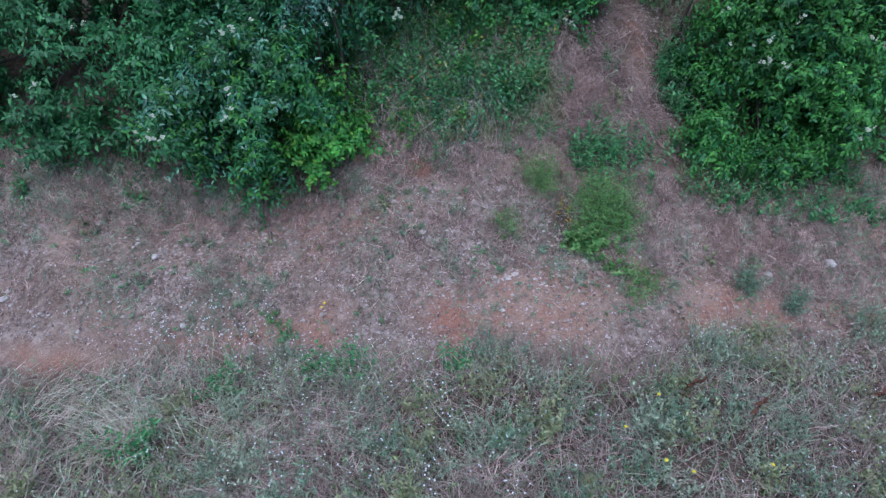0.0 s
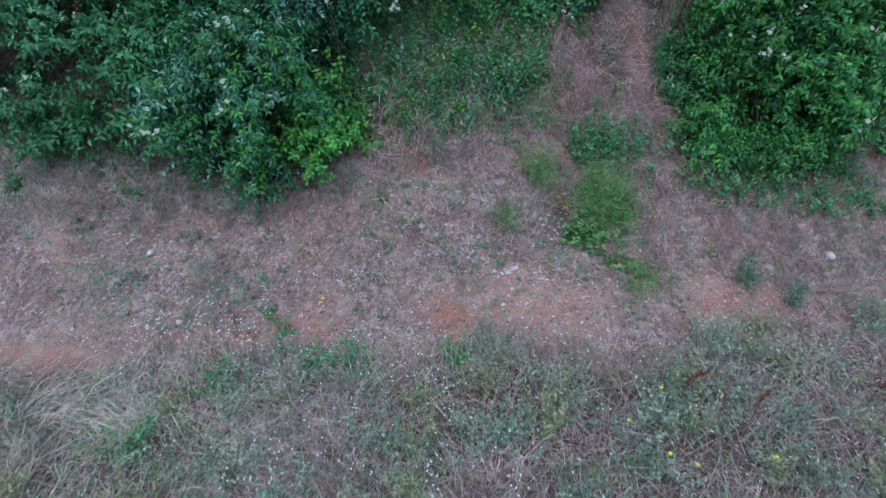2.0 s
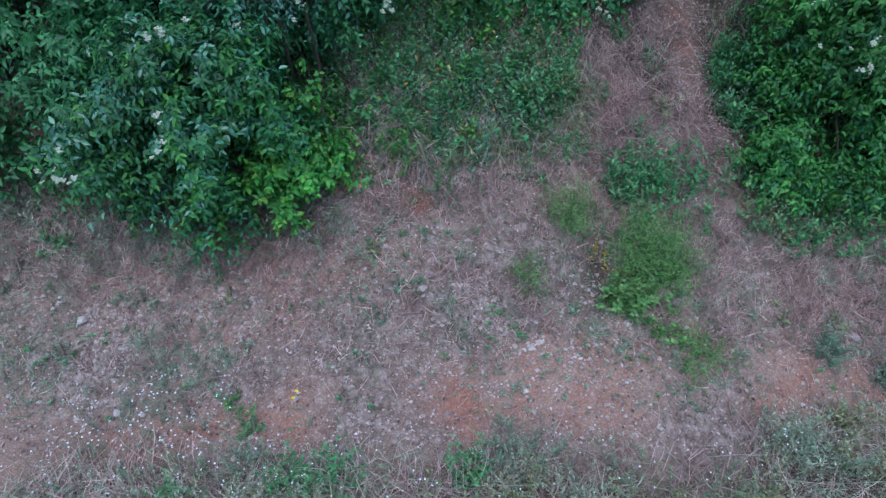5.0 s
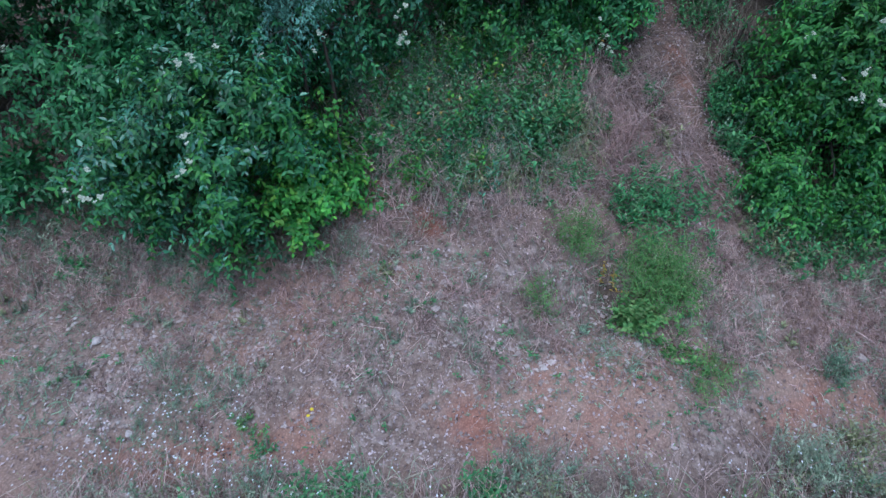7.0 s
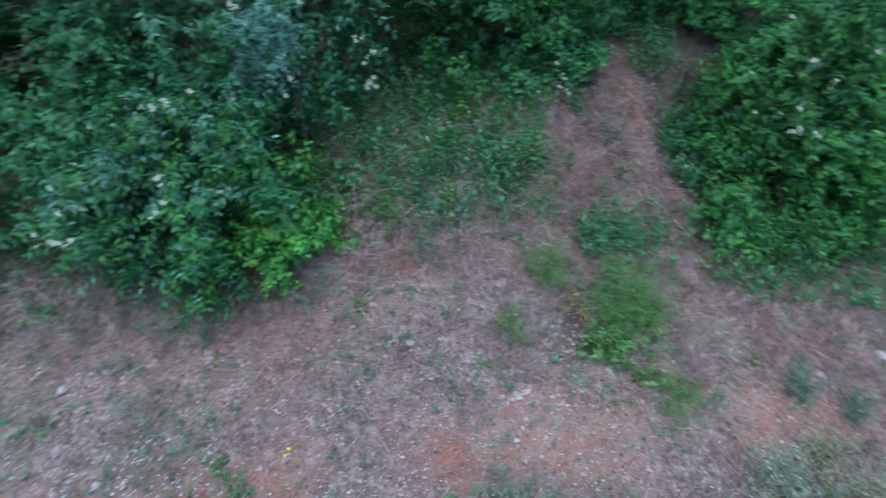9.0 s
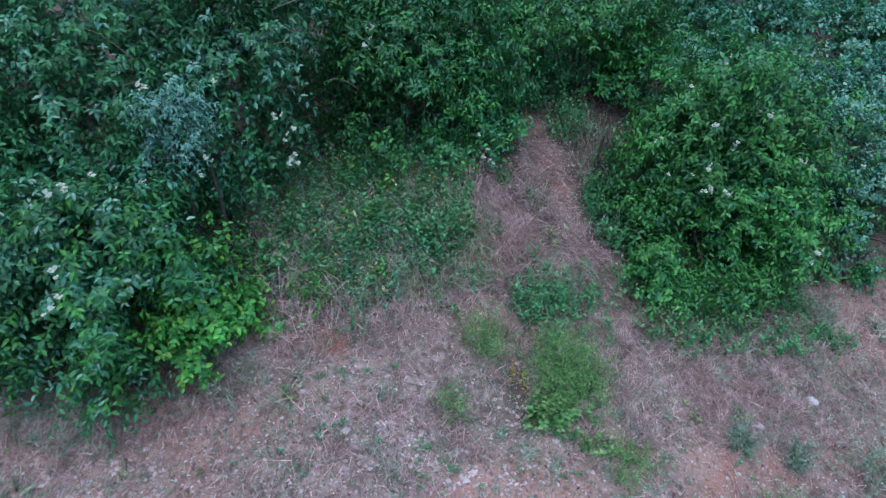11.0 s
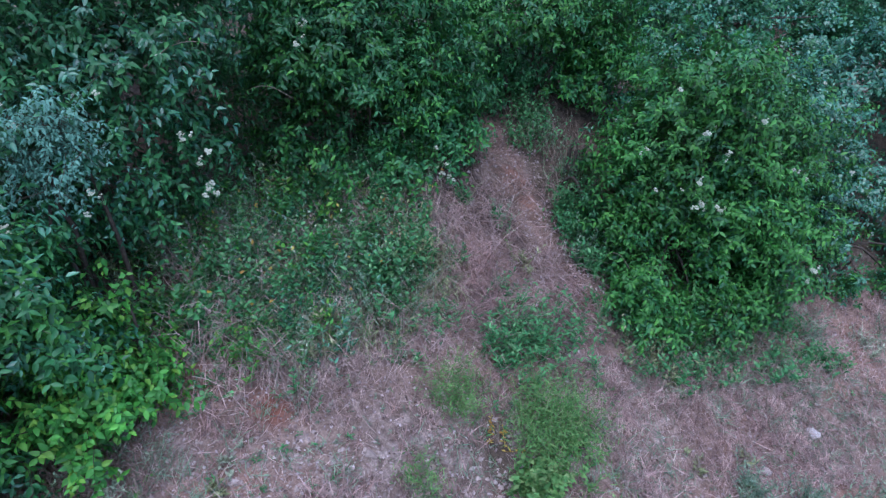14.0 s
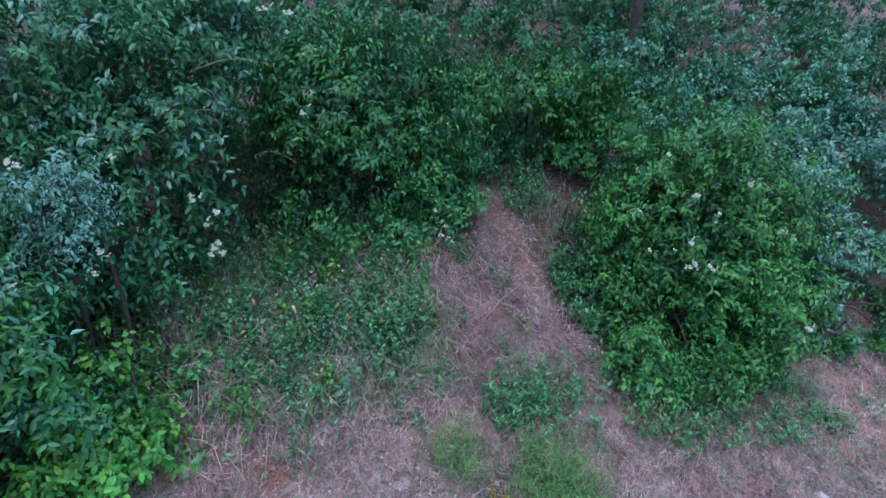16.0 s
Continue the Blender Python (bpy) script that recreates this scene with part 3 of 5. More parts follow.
# the hedge on the bank, from the outer end to the gap where the path goes in
shrub("hedge_bush", (-4.3, 1.6), [(-4.25, 1.5, 1.4, 0.9, 0.75, 0.9), (-3.7, 1.5, 1.9, 0.7, 0.6, 0.7), (-5.2, 1.5, 1.5, 0.8, 0.7, 1.0), (-3.95, 1.25, 1.15, 0.5, 0.40, 0.45), (-4.7, 1.12, 1.0, 0.6, 0.46, 0.5), (-5.5, 0.95, 1.0, 0.6, 0.5, 0.6), (-4.25, 0.95, 0.9, 0.48, 0.4, 0.42), (-4.95, 0.78, 0.86, 0.5, 0.4, 0.42), (-3.62, 0.92, 0.92, 0.42, 0.4, 0.42), (-3.5, 1.1, 1.3, 0.42, 0.36, 0.42), (-3.85, 0.72, 0.86, 0.36, 0.28, 0.3), (-4.45, 0.66, 0.88, 0.42, 0.3, 0.34), (-5.1, 0.6, 0.88, 0.45, 0.3, 0.36)], 4100, 0.060, [DOGWOOD], "dense dark green hedge bush with drooping pointed leaves", "bush", 0.47, sprays=16, seed=14, flowers=[(-4.4, 0.5, 1.25), (-4.25, 0.5, 1.3), (-3.9, 0.8, 1.7)], group="hedge bushes", gaps=-0.1)
shrub("hedge_bush", (-6.6, 1.8), [(-6.5, 1.7, 1.5, 1.0, 0.8, 1.1), (-7.6, 1.8, 1.5, 0.9, 0.8, 1.1)], 1100, 0.075, [DOGWOOD], "dense dark green hedge bush at the outer end of the hedge", "bush", 0.45, sprays=0, seed=15, group="hedge bushes", fine=False)
shrub("hedge_bush", (-2.3, 1.9), [(-2.0, 1.62, 1.95, 0.62, 0.66, 0.6), (-2.75, 1.6, 2.1, 0.75, 0.7, 0.72), (-1.75, 1.6, 2.45, 0.5, 0.6, 0.52), (-2.5, 1.75, 2.8, 0.8, 0.7, 0.5), (-1.5, 1.8, 2.95, 0.42, 0.5, 0.45), (-3.4, 1.9, 2.6, 0.7, 0.7, 0.7), (-1.5, 1.75, 1.95, 0.38, 0.5, 0.42)], 4600, 0.056, [DOGWOOD, DOGWOOD, DOGWOOD, IVY], "tall dark green hedge bush hung with creamy flower heads", "bush", 0.45, sprays=34, seed=21, stems=10, flowers=[(-1.32, 0.92, 1.76), (-1.33, 0.9, 1.96), (-1.4, 0.88, 2.07), (-1.69, 0.9, 2.31), (-1.48, 0.94, 2.44), (-2.26, 0.85, 1.66), (-2.06, 0.85, 2.07), (-1.85, 0.86, 1.79), (-2.16, 0.88, 2.24), (-1.39, 1.25, 1.87), (-1.36, 1.25, 1.65), (-1.36, 1.02, 1.74), (-1.94, 0.95, 1.69), (-1.03, 1.5, 3.1), (-0.97, 1.5, 3.05)], group="hedge bushes", gaps=-0.1)
shrub("hedge_bush", (-0.4, 2.2), [(-0.5, 2.2, 2.1, 0.6, 0.58, 0.6), (0.02, 2.15, 2.35, 0.5, 0.5, 0.5), (-0.6, 2.1, 2.6, 0.48, 0.52, 0.46), (-0.1, 2.3, 2.8, 0.55, 0.5, 0.3), (-0.85, 1.95, 1.75, 0.45, 0.42, 0.36), (-0.2, 2.05, 1.72, 0.46, 0.4, 0.32), (0.3, 2.25, 1.9, 0.34, 0.34, 0.42), (0.5, 2.6, 2.15, 0.3, 0.3, 0.42)], 4300, 0.055, [DOGWOOD, DOGWOOD, BRIGHT], "tall green hedge bush beside the mouth of the path", "bush", 0.44, sprays=26, seed=31, stems=9, flowers=[(-0.79, 1.58, 2.55), (-0.75, 1.58, 2.53), (-0.78, 1.57, 2.45), (-0.81, 1.6, 2.91), (-0.74, 1.6, 2.79), (-0.87, 1.55, 3.06), (0.2, 1.72, 1.62), (0.22, 1.7, 1.55), (0.25, 1.72, 1.5), (0.18, 1.74, 1.68)], group="hedge bushes", gaps=-0.12)
shrub("hedge_bush", (-1.3, 3.3), [(-1.2, 3.1, 2.6, 1.0, 0.7, 0.7), (-3.2, 3.2, 2.7, 1.3, 0.7, 0.9), (-0.1, 3.5, 2.5, 0.5, 0.5, 0.45)], 1400, 0.078, [DOGWOOD], "dark green bush at the back of the hedge", "bush", 0.45, sprays=0, seed=33, group="hedge bushes", fine=False)
# the round bush on the far side of the path
shrub("flowering_bush", (2.05, 1.5), [(2.14, 1.42, 1.78, 0.66, 0.58, 0.76), (1.84, 1.36, 1.62, 0.44, 0.46, 0.46), (2.5, 1.3, 1.5, 0.5, 0.52, 0.52), (2.75, 1.4, 1.6, 0.42, 0.46, 0.5), (2.35, 1.1, 1.25, 0.42, 0.4, 0.4), (2.75, 1.15, 0.98, 0.38, 0.42, 0.44), (1.6, 1.1, 0.78, 0.28, 0.28, 0.3), (1.95, 0.9, 0.62, 0.42, 0.3, 0.3), (2.45, 0.9, 0.56, 0.42, 0.3, 0.3), (1.45, 0.82, 0.64, 0.22, 0.22, 0.24), (1.75, 0.72, 0.54, 0.3, 0.24, 0.25), (1.5, 1.35, 1.15, 0.22, 0.24, 0.28)], 5500, 0.052, [BRIGHT, BRIGHT, BRIGHT, DOGWOOD], "rounded bright green bush with many small white flower heads", "bush", 0.46, sprays=40, seed=46, stems=9, gaps=-0.16, depth=0.13, flowers=[(2.00, 0.76, 2.01), (2.07, 0.76, 1.93), (1.68, 0.76, 1.95), (1.50, 0.86, 2.2), (1.32, 0.9, 1.78), (1.69, 0.76, 1.43), (1.4, 0.86, 1.54), (1.66, 0.76, 1.55), (1.85, 0.76, 1.40), (1.56, 0.8, 1.58), (2.61, 0.55, 0.94), (2.57, 0.55, 0.90), (2.33, 0.76, 1.69), (1.71, 0.76, 1.45), (1.83, 0.76, 1.77), (2.08, 1.3, 2.3), (2.0, 1.25, 2.32), (2.2, 1.0, 1.98), (2.26, 1.0, 1.96), (2.5, 0.8, 1.6), (2.6, 0.82, 1.55)])
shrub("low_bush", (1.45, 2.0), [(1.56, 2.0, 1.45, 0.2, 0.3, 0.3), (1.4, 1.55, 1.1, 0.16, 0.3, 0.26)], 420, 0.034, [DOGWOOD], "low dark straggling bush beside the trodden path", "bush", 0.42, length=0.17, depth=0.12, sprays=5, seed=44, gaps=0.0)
shrub("overhanging_bush", (1.4, 3.0), [(1.5, 2.68, 2.66, 0.46, 0.4, 0.26), (1.95, 2.56, 2.52, 0.4, 0.42, 0.26), (0.85, 2.9, 2.6, 0.36, 0.36, 0.26), (2.15, 2.9, 2.2, 0.5, 0.45, 0.5)], 1600, 0.056, [BRIGHT, DOGWOOD, BRIGHT], "green bush whose branches arch over the path", "bush", 0.44, sprays=20, seed=51, stems=8)
shrub("shaded_bush", (1.0, 3.4), [(0.9, 3.6, 2.3, 0.5, 0.34, 0.5), (1.6, 3.5, 2.15, 0.6, 0.34, 0.55), (0.4, 3.4, 2.15, 0.35, 0.32, 0.5), (1.0, 2.74, 1.98, 0.36, 0.2, 0.36), (1.55, 3.15, 2.1, 0.4, 0.25, 0.4), (0.7, 2.6, 1.95, 0.2, 0.2, 0.32)], 1600, 0.055, [DOGWOOD], "dark bush in the shade at the end of the path", "bush", 0.44, sprays=0, seed=52, stems=5, gaps=-0.05)
shrub("glossy_bush", (3.4, 2.4), [(3.35, 2.2, 1.5, 0.8, 0.72, 0.62), (2.75, 2.5, 1.75, 0.7, 0.6, 0.5), (3.2, 1.5, 1.0, 0.5, 0.46, 0.55), (4.2, 2.3, 1.5, 0.8, 0.8, 0.75), (3.6, 1.7, 0.9, 0.55, 0.46, 0.5), (4.5, 1.7, 0.85, 0.7, 0.46, 0.6), (3.8, 1.3, 0.66, 0.4, 0.36, 0.36), (4.6, 1.25, 0.62, 0.48, 0.4, 0.42)], 3600, 0.046, [IVY, IVY, BRIGHT], "bush of blue-green glossy leaves behind the flowering bush", "bush", 0.62, sprays=14, seed=61, flowers=[(3.18, 0.95, 1.5), (3.25, 0.97, 1.52), (2.99, 1.0, 1.2), (3.4, 1.45, 2.1)], group="scrub on the slope", gaps=-0.1)
shrub("low_bush", (3.7, 1.2), [(3.3, 1.0, 0.54, 0.3, 0.22, 0.3), (3.65, 0.96, 0.48, 0.36, 0.25, 0.3), (4.1, 0.96, 0.48, 0.38, 0.25, 0.32), (3.0, 1.06, 0.62, 0.26, 0.22, 0.3), (4.7, 0.95, 0.48, 0.45, 0.28, 0.34)], 1100, 0.044, [IVY, BRIGHT, DOGWOOD], "low mixed green scrub at the foot of the bank", "bush", 0.5, length=0.16, sprays=6, seed=67, gaps=-0.05)
shrub("glossy_bush", (5.2, 2.6), [(5.3, 2.5, 1.5, 1.0, 0.9, 0.9), (6.6, 2.6, 1.4, 1.0, 0.9, 0.9)], 1500, 0.06, [IVY], "bush of blue-green glossy leaves along the bank", "bush", 0.66, sprays=0, seed=62, group="scrub on the slope", fine=False)
shrub("glossy_bush", (3.5, 3.9), [(3.4, 3.9, 2.3, 0.9, 0.6, 0.5), (4.7, 4.1, 2.4, 0.9, 0.6, 0.55), (2.5, 4.1, 2.45, 0.6, 0.5, 0.36), (3.8, 4.7, 3.0, 0.7, 0.45, 0.42), (6.2, 4.4, 2.4, 1.1, 0.6, 0.6), (5.7, 3.7, 2.25, 0.7, 0.5, 0.5), (7.1, 3.9, 2.5, 0.8, 0.5, 0.65)], 3100, 0.062, [IVY, DOGWOOD], "blue-green bush higher up on the slope", "bush", 0.66, sprays=8, seed=63, group="scrub on the slope", fine=False)
shrub("slope_bush", (6.4, 5.4), [(5.6, 5.5, 3.05, 1.0, 0.7, 0.65), (7.2, 5.8, 3.1, 1.2, 0.8, 0.75), (8.8, 5.6, 3.0, 1.2, 0.8, 0.85), (5.2, 6.6, 3.7, 1.0, 0.6, 0.7), (6.8, 7.2, 3.95, 1.3, 0.6, 0.8), (9.0, 7.2, 3.95, 1.4, 0.7, 0.9), (10.8, 7.4, 4.0, 1.3, 0.7, 0.9), (7.6, 8.6, 4.6, 1.6, 0.7, 0.7), (10.4, 8.8, 4.7, 1.6, 0.7, 0.8)], 3600, 0.075, [DOGWOOD, DOGWOOD, IVY], "dark bush high on the slope below pale grass", "bush", 0.6, sprays=0, seed=64, group="scrub on the slope", fine=False)
shrub("slope_bush", (2.0, 5.4), [(2.2, 5.5, 3.3, 0.9, 0.6, 0.6), (0.9, 5.0, 3.1, 0.7, 0.5, 0.5), (-0.6, 5.2, 3.2, 0.9, 0.6, 0.8), (1.6, 4.2, 2.75, 0.6, 0.5, 0.36), (0.6, 6.2, 3.9, 1.0, 0.6, 0.7), (2.6, 7.0, 4.1, 1.0, 0.6, 0.6), (5.0, 8.0, 4.4, 1.0, 0.6, 0.6), (3.7, 6.3, 3.55, 0.8, 0.5, 0.5), (4.4, 6.1, 3.35, 0.5, 0.4, 0.4)], 2900, 0.072, [DOGWOOD], "dark bush high on the slope above the path", "bush", 0.55, sprays=0, seed=65, group="scrub on the slope", fine=False)


def tree(at, height):
    """The small tree on the slope: bent trunk, limbs, a crown of leafy shoots."""
    z = float(ground_z(*at))
    root = holder("tree", (*at, z), "small tree with a dark trunk among the scrub", "tree")
    t = np.linspace(0, 1, 9)[:, None]
    pts = np.array([[0, 0, -0.1]]) + t * [0.15, 0.1, height * 0.75] + 0.05 * np.sin(t * 6)
    v, q = tube(pts, 0.11, 0.05, 10)
    part("trunk", raw_mesh("trunk", v, [q], [BARK]), root, at=(0, 0, 0))
    lobes = []
    for k in range(6):
        a = k * 1.05 + 0.3
        s = pts[5] + [0, 0, 0.08 * k]
        e = s + [0.8 * math.cos(a), 0.8 * math.sin(a), 0.55 + 0.1 * (k % 3)]
        v, q = tube(s + (e - s) * t + np.array([0, 0, 0.1]) * np.sin(t * np.pi), 0.035, 0.01)
        part("limb", raw_mesh("limb", v, [q], [BARK]), root, at=(0, 0, 0))
        lobes.append((*(e + [*at, z]), 0.55, 0.55, 0.4))
    h = Heap()
    p, out, deep = shoot_points(lobes, 900, 0.12, seed=70)
    leafy_shoots(h, p - [*at, z], out, 0.07, 5, 0.2, 0.5, 0.4, 1, 1, False)
    part("crown", h.mesh("crown", [DOGWOOD, BARK]), root, at=(0, 0, 0), kind="stuff")


tree((4.3, 5.3), 3.2)


# ---- herbs and grass ----
def scatter(count, x0, x1, y0, y1, density=None):
    """Feet of plants on the ground, thinned by a density of 0 to 1."""
    got = []
    while sum(len(g) for g in got) < count:
        p = np.stack([rng.uniform(x0, x1, count), rng.uniform(y0, y1, count), np.zeros(count)], -1)
        if density is not None:
            p = p[rng.uniform(0, 1, count) < density(p)]
        got.append(p)
    p = np.concatenate(got)[:count]
    p[:, 2] = ground_z(p[:, 0], p[:, 1]) - 0.005
    return p


def herb(heap, feet, height, leaf, per=9, wide=0.35, lean=0.35, mat=0, stem=None, stem_w=0.0015, fine=False, droop=0.0, rise=0.45):
    """Upright weeds: a bent stem with leaves all the way up."""
    n = len(feet)
    h = height * rng.uniform(0.5, 1.25, n)
    way = unit(np.array([0, -0.12, 1.0]) + rng.normal(0, lean, (n, 3)) * [1, 1, 0.2])
    bend = rng.normal(0, 0.3, (n, 3)) * [1, 1, 0.2]
    blades(heap, feet, way, h * 1.05, stem_w, bend, mat if stem is None else stem)
    turn = rng.uniform(0, 6.283, n)
    for k in range(per):
        f = 0.12 + 0.85 * (k + rng.uniform(0, 0.8, n)) / per
        at = feet + h[:, None] * (way * f[:, None] * 0.95 + bend * 0.5 * (f * f)[:, None])
        a = turn + 2.4 * k + rng.normal(0, 0.4, n)
        along = np.stack([np.cos(a), np.sin(a), rise - droop + rng.normal(0, 0.3, n)], -1)
        leaves(heap, at, along, np.tile([0, 0, 1.0], (n, 1)) + rng.normal(0, 0.3, (n, 3)), leaf * rng.uniform(0.6, 1.25, n) * (1.15 - 0.5 * f), wide, 0.2, 0.2, mat, fine)


def straw(heap, feet, length, width=0.0016, flat=0.7, fall=0.0, mat=0, comb=0.0):
    """Dry blades, lying down as much as flat says; fall: how far they hang down the bank."""
    n = len(feet)
    a = rng.uniform(0, 6.283, n)
    if comb:
        a = a + comb * (4.5 * rough(feet * [1, 1, 0], 0.9, 101) + 2.2 - a) + rng.normal(0, 0.2, n)
    up = np.abs(rng.normal(1 - flat, 0.25, n))
    sx = (ground_z(feet[:, 0] + 0.08, feet[:, 1]) - ground_z(feet[:, 0] - 0.08, feet[:, 1])) / 0.16
    sy = (ground_z(feet[:, 0], feet[:, 1] + 0.08) - ground_z(feet[:, 0], feet[:, 1] - 0.08)) / 0.16
    ax, ay = np.cos(a), np.sin(a) - fall
    along = np.stack([ax, ay, up + 0.10 + sx * ax + sy * ay], -1)
    turn = a + rng.choice([-1.2, 1.2], n)
    k = rng.uniform(0.2, 1.0, n)
    bend = np.stack([k * np.cos(turn), k * np.sin(turn) - fall * 0.4, (sy * k * np.sin(turn)) - 0.35 * up - 0.06], -1)
    blades(heap, feet + [0, 0, 0.006], along, length * rng.uniform(0.4, 1.4, n), width * rng.uniform(0.5, 1.55, n), bend, mat)


def patchy(scale, seed, lo=-0.2, hi=0.4):
    return lambda p: np.clip((rough(p * [1, 1, 0], scale, seed) - lo) / (hi - lo), 0.06, 1)


def mixed(f, scale, seed, lo, hi):
    g = patchy(scale, seed, lo, hi)
    return lambda p: f(p) * g(p)


h = Heap()


def dry_strip(p):
    return open_strip(p) * (1 - 0.85 * trail(p))


BARE_SPOTS = ((-1.17, 0.62, 0.24), (-1.62, 0.74, 0.2), (2.7, 0.7, 0.3), (3.5, 0.5, 0.35), (-1.95, 0.12, 0.22), (-0.35, -0.4, 0.18), (0.2, -0.1, 0.16), (-0.95, -0.6, 0.3), (0.11, 0.2, 0.16))


def low_cover(p):
    """Thin where the earth is bare: in the rut and on the trodden path."""
    e = rut_edge(p[:, 0]) + 0.2
    thin = np.clip(np.abs(p[:, 1] - e + 0.1 * rough(p * [1, 1, 0], 3, 48)) / 0.27, 0.28, 1)
    for x, y, r in BARE_SPOTS:
        thin = thin * (1 - 0.8 * np.exp(-((p[:, 0] - x) ** 2 + (p[:, 1] - y) ** 2 * 1.6) / r**2))
    return thin


straw(h, scatter(11500, -6.5, 7, -0.75, 0.95, mixed(low_cover, 1.6, 41, -0.5, 0.3)), 0.10, 0.0022, 0.85, 0.0, 0)
straw(h, scatter(3744, -6.5, 7, -0.6, 0.95, mixed(low_cover, 2.3, 42, -0.1, 0.5)), 0.13, 0.0019, 0.6, 0.05, 1)
straw(h, scatter(6200, 0.75, 2.6, -0.25, 0.62, patchy(2.5, 43, -0.6, 0.2)), 0.13, 0.0012, -1.6, 0.1, 1)
straw(h, scatter(7000, 0.75, 2.6, -0.25, 0.62, patchy(2.5, 49, -0.6, 0.2)), 0.13, 0.0012, -1.2, 0.1, 0)
straw(h, scatter(2028, -1.5, 0.5, 0.45, 1.4, mixed(low_cover, 2.5, 44, -0.4, 0.4)), 0.14, 0.0013, -0.8, 0.1, 1)
straw(h, scatter(2340, -1.5, 0.6, 0.45, 1.5, mixed(low_cover, 2.5, 40, -0.4, 0.4)), 0.14, 0.0013, -0.8, 0.1, 0)
straw(h, scatter(6000, -4.6, -1.5, 0.0, 0.75, patchy(2.5, 45, -0.4, 0.4)), 0.13, 0.0013, -1.2, 0.1, 0)
straw(h, scatter(4600, 2.3, 6.0, -0.2, 1.0, mixed(low_cover, 2.5, 46, -0.4, 0.4)), 0.13, 0.0013, -1.2, 0.1, 0)
straw(h, scatter(1950, 2.3, 6.0, -0.2, 1.0, patchy(2.5, 38, -0.4, 0.4)), 0.13, 0.0013, -1.4, 0.1, 1)
straw(h, scatter(2200, 0.0, 1.35, 0.75, 2.0, patchy(3, 37, -0.1, 0.4)), 0.12, 0.0019, 0.55, 0.1, 0)
straw(h, scatter(1400, -0.05, 1.35, 0.85, 2.1, patchy(3, 36, -0.1, 0.5)), 0.14, 0.0019, 0.3, 0.1, 5)
straw(h, scatter(700, 0.5, 1.3, 1.6, 2.6, patchy(4, 35, -0.3, 0.3)), 0.15, 0.0017, 0.7, 0.1, 4)
straw(h, scatter(1300, -0.3, 1.3, 0.7, 2.0, mixed(dry_strip, 3, 33, -0.2, 0.4)), 0.24, 0.0016, 0.0, 0.25, 0)
straw(h, scatter(1700, -0.3, 1.3, 0.7, 2.3, mixed(dry_strip, 3, 32, -0.3, 0.4)), 0.26, 0.0017, 0.0, 0.25, 5)
straw(h, scatter(900, -0.2, 0.7, 0.9, 2.2, mixed(dry_strip, 3, 24, -0.1, 0.4)), 0.36, 0.0016, -1.0, 0.1, 0)
straw(h, scatter(5460, -6, 5, -0.7, 0.4, mixed(low_cover, 1.9, 39, 0.05, 0.6)), 0.09, 0.0022, 0.3, 0.0, 3)
for k, (n, x0, x1, y0, y1) in enumerate(((170, -5.5, 5, -0.65, 0.55), (120, -4.6, -1.2, -0.5, 0.6), (90, -0.9, 1.0, -0.4, 0.6))):
    for foot in scatter(n, x0, x1, y0, y1, mixed(low_cover, 1.7, 35 + k, -0.2, 0.4)):
        j = int(rng.integers(14, 46))
        q = foot + np.stack([rng.normal(0, 0.035, j), rng.normal(0, 0.03, j), np.zeros(j)], -1)
        q[:, 2] = ground_z(q[:, 0], q[:, 1])
        straw(h, q, rng.uniform(0.08, 0.16), 0.0020, -0.6, 0.05, int(rng.choice([0, 0, 1, 3, 3])))
straw(h, scatter(7500, -5, 4, -0.6, 0.95, mixed(low_cover, 2.0, 34, -0.4, 0.3)), 0.10, 0.0013, -0.6, 0.05, 5)
straw(h, scatter(800, 0.35, 1.2, 1.2, 2.6, patchy(3, 104, -0.2, 0.3)), 0.10, 0.0019, 0.9, 0.0, 0)
straw(h, scatter(3200, -5.0, -1.8, 0.12, 0.7, patchy(3.5, 28, -0.3, 0.3)), 0.15, 0.0015, -0.9, 0.1, 1)
straw(h, scatter(1500, -5.0, -1.8, 0.12, 0.7, patchy(3.5, 27, -0.2, 0.4)), 0.15, 0.0024, -0.6, 0.1, 3)
straw(h, scatter(2400, 1.9, 4.0, 0.25, 0.9, patchy(3.5, 26, -0.3, 0.3)), 0.15, 0.0015, -0.9, 0.1, 1)
straw(h, scatter(900, 1.9, 4.0, 0.25, 0.9, patchy(3.5, 25, -0.2, 0.4)), 0.15, 0.0024, -0.6, 0.1, 3)
straw(h, scatter(900, -2.7, -1.9, 0.35, 0.75), 0.32, 0.0022, -1.5, 0.1, 4)
straw(h, scatter(420, 1.15, 1.8, 1.8, 2.9), 0.4, 0.0026, -2.2, 0.0, 4)
straw(h, scatter(500, -4.4, -2.7, 0.5, 0.8), 0.26, 0.0022, -1.5, 0.1, 4)
straw(h, scatter(700, 1.2, 2.7, 0.6, 0.95), 0.26, 0.0022, -1.0, 0.2, 4)
p = np.concatenate([scatter(15000, -5.5, 5, -0.9, 0.95, patchy(1.5, 47, -0.6, 0.3)), scatter(3200, 0.1, 1.4, 0.9, 2.6)])
n = len(p)
a = rng.uniform(0, 6.283, n)
leaves(h, p + [0, 0, 0.010], np.stack([np.cos(a), np.sin(a), 0.45 * np.sin(a)], -1), np.array([0, -0.45, 1.0]) + rng.normal(0, 0.45, (n, 3)), rng.uniform(0.012, 0.034, n), 0.55, 0.3, 0.2, 2, False)
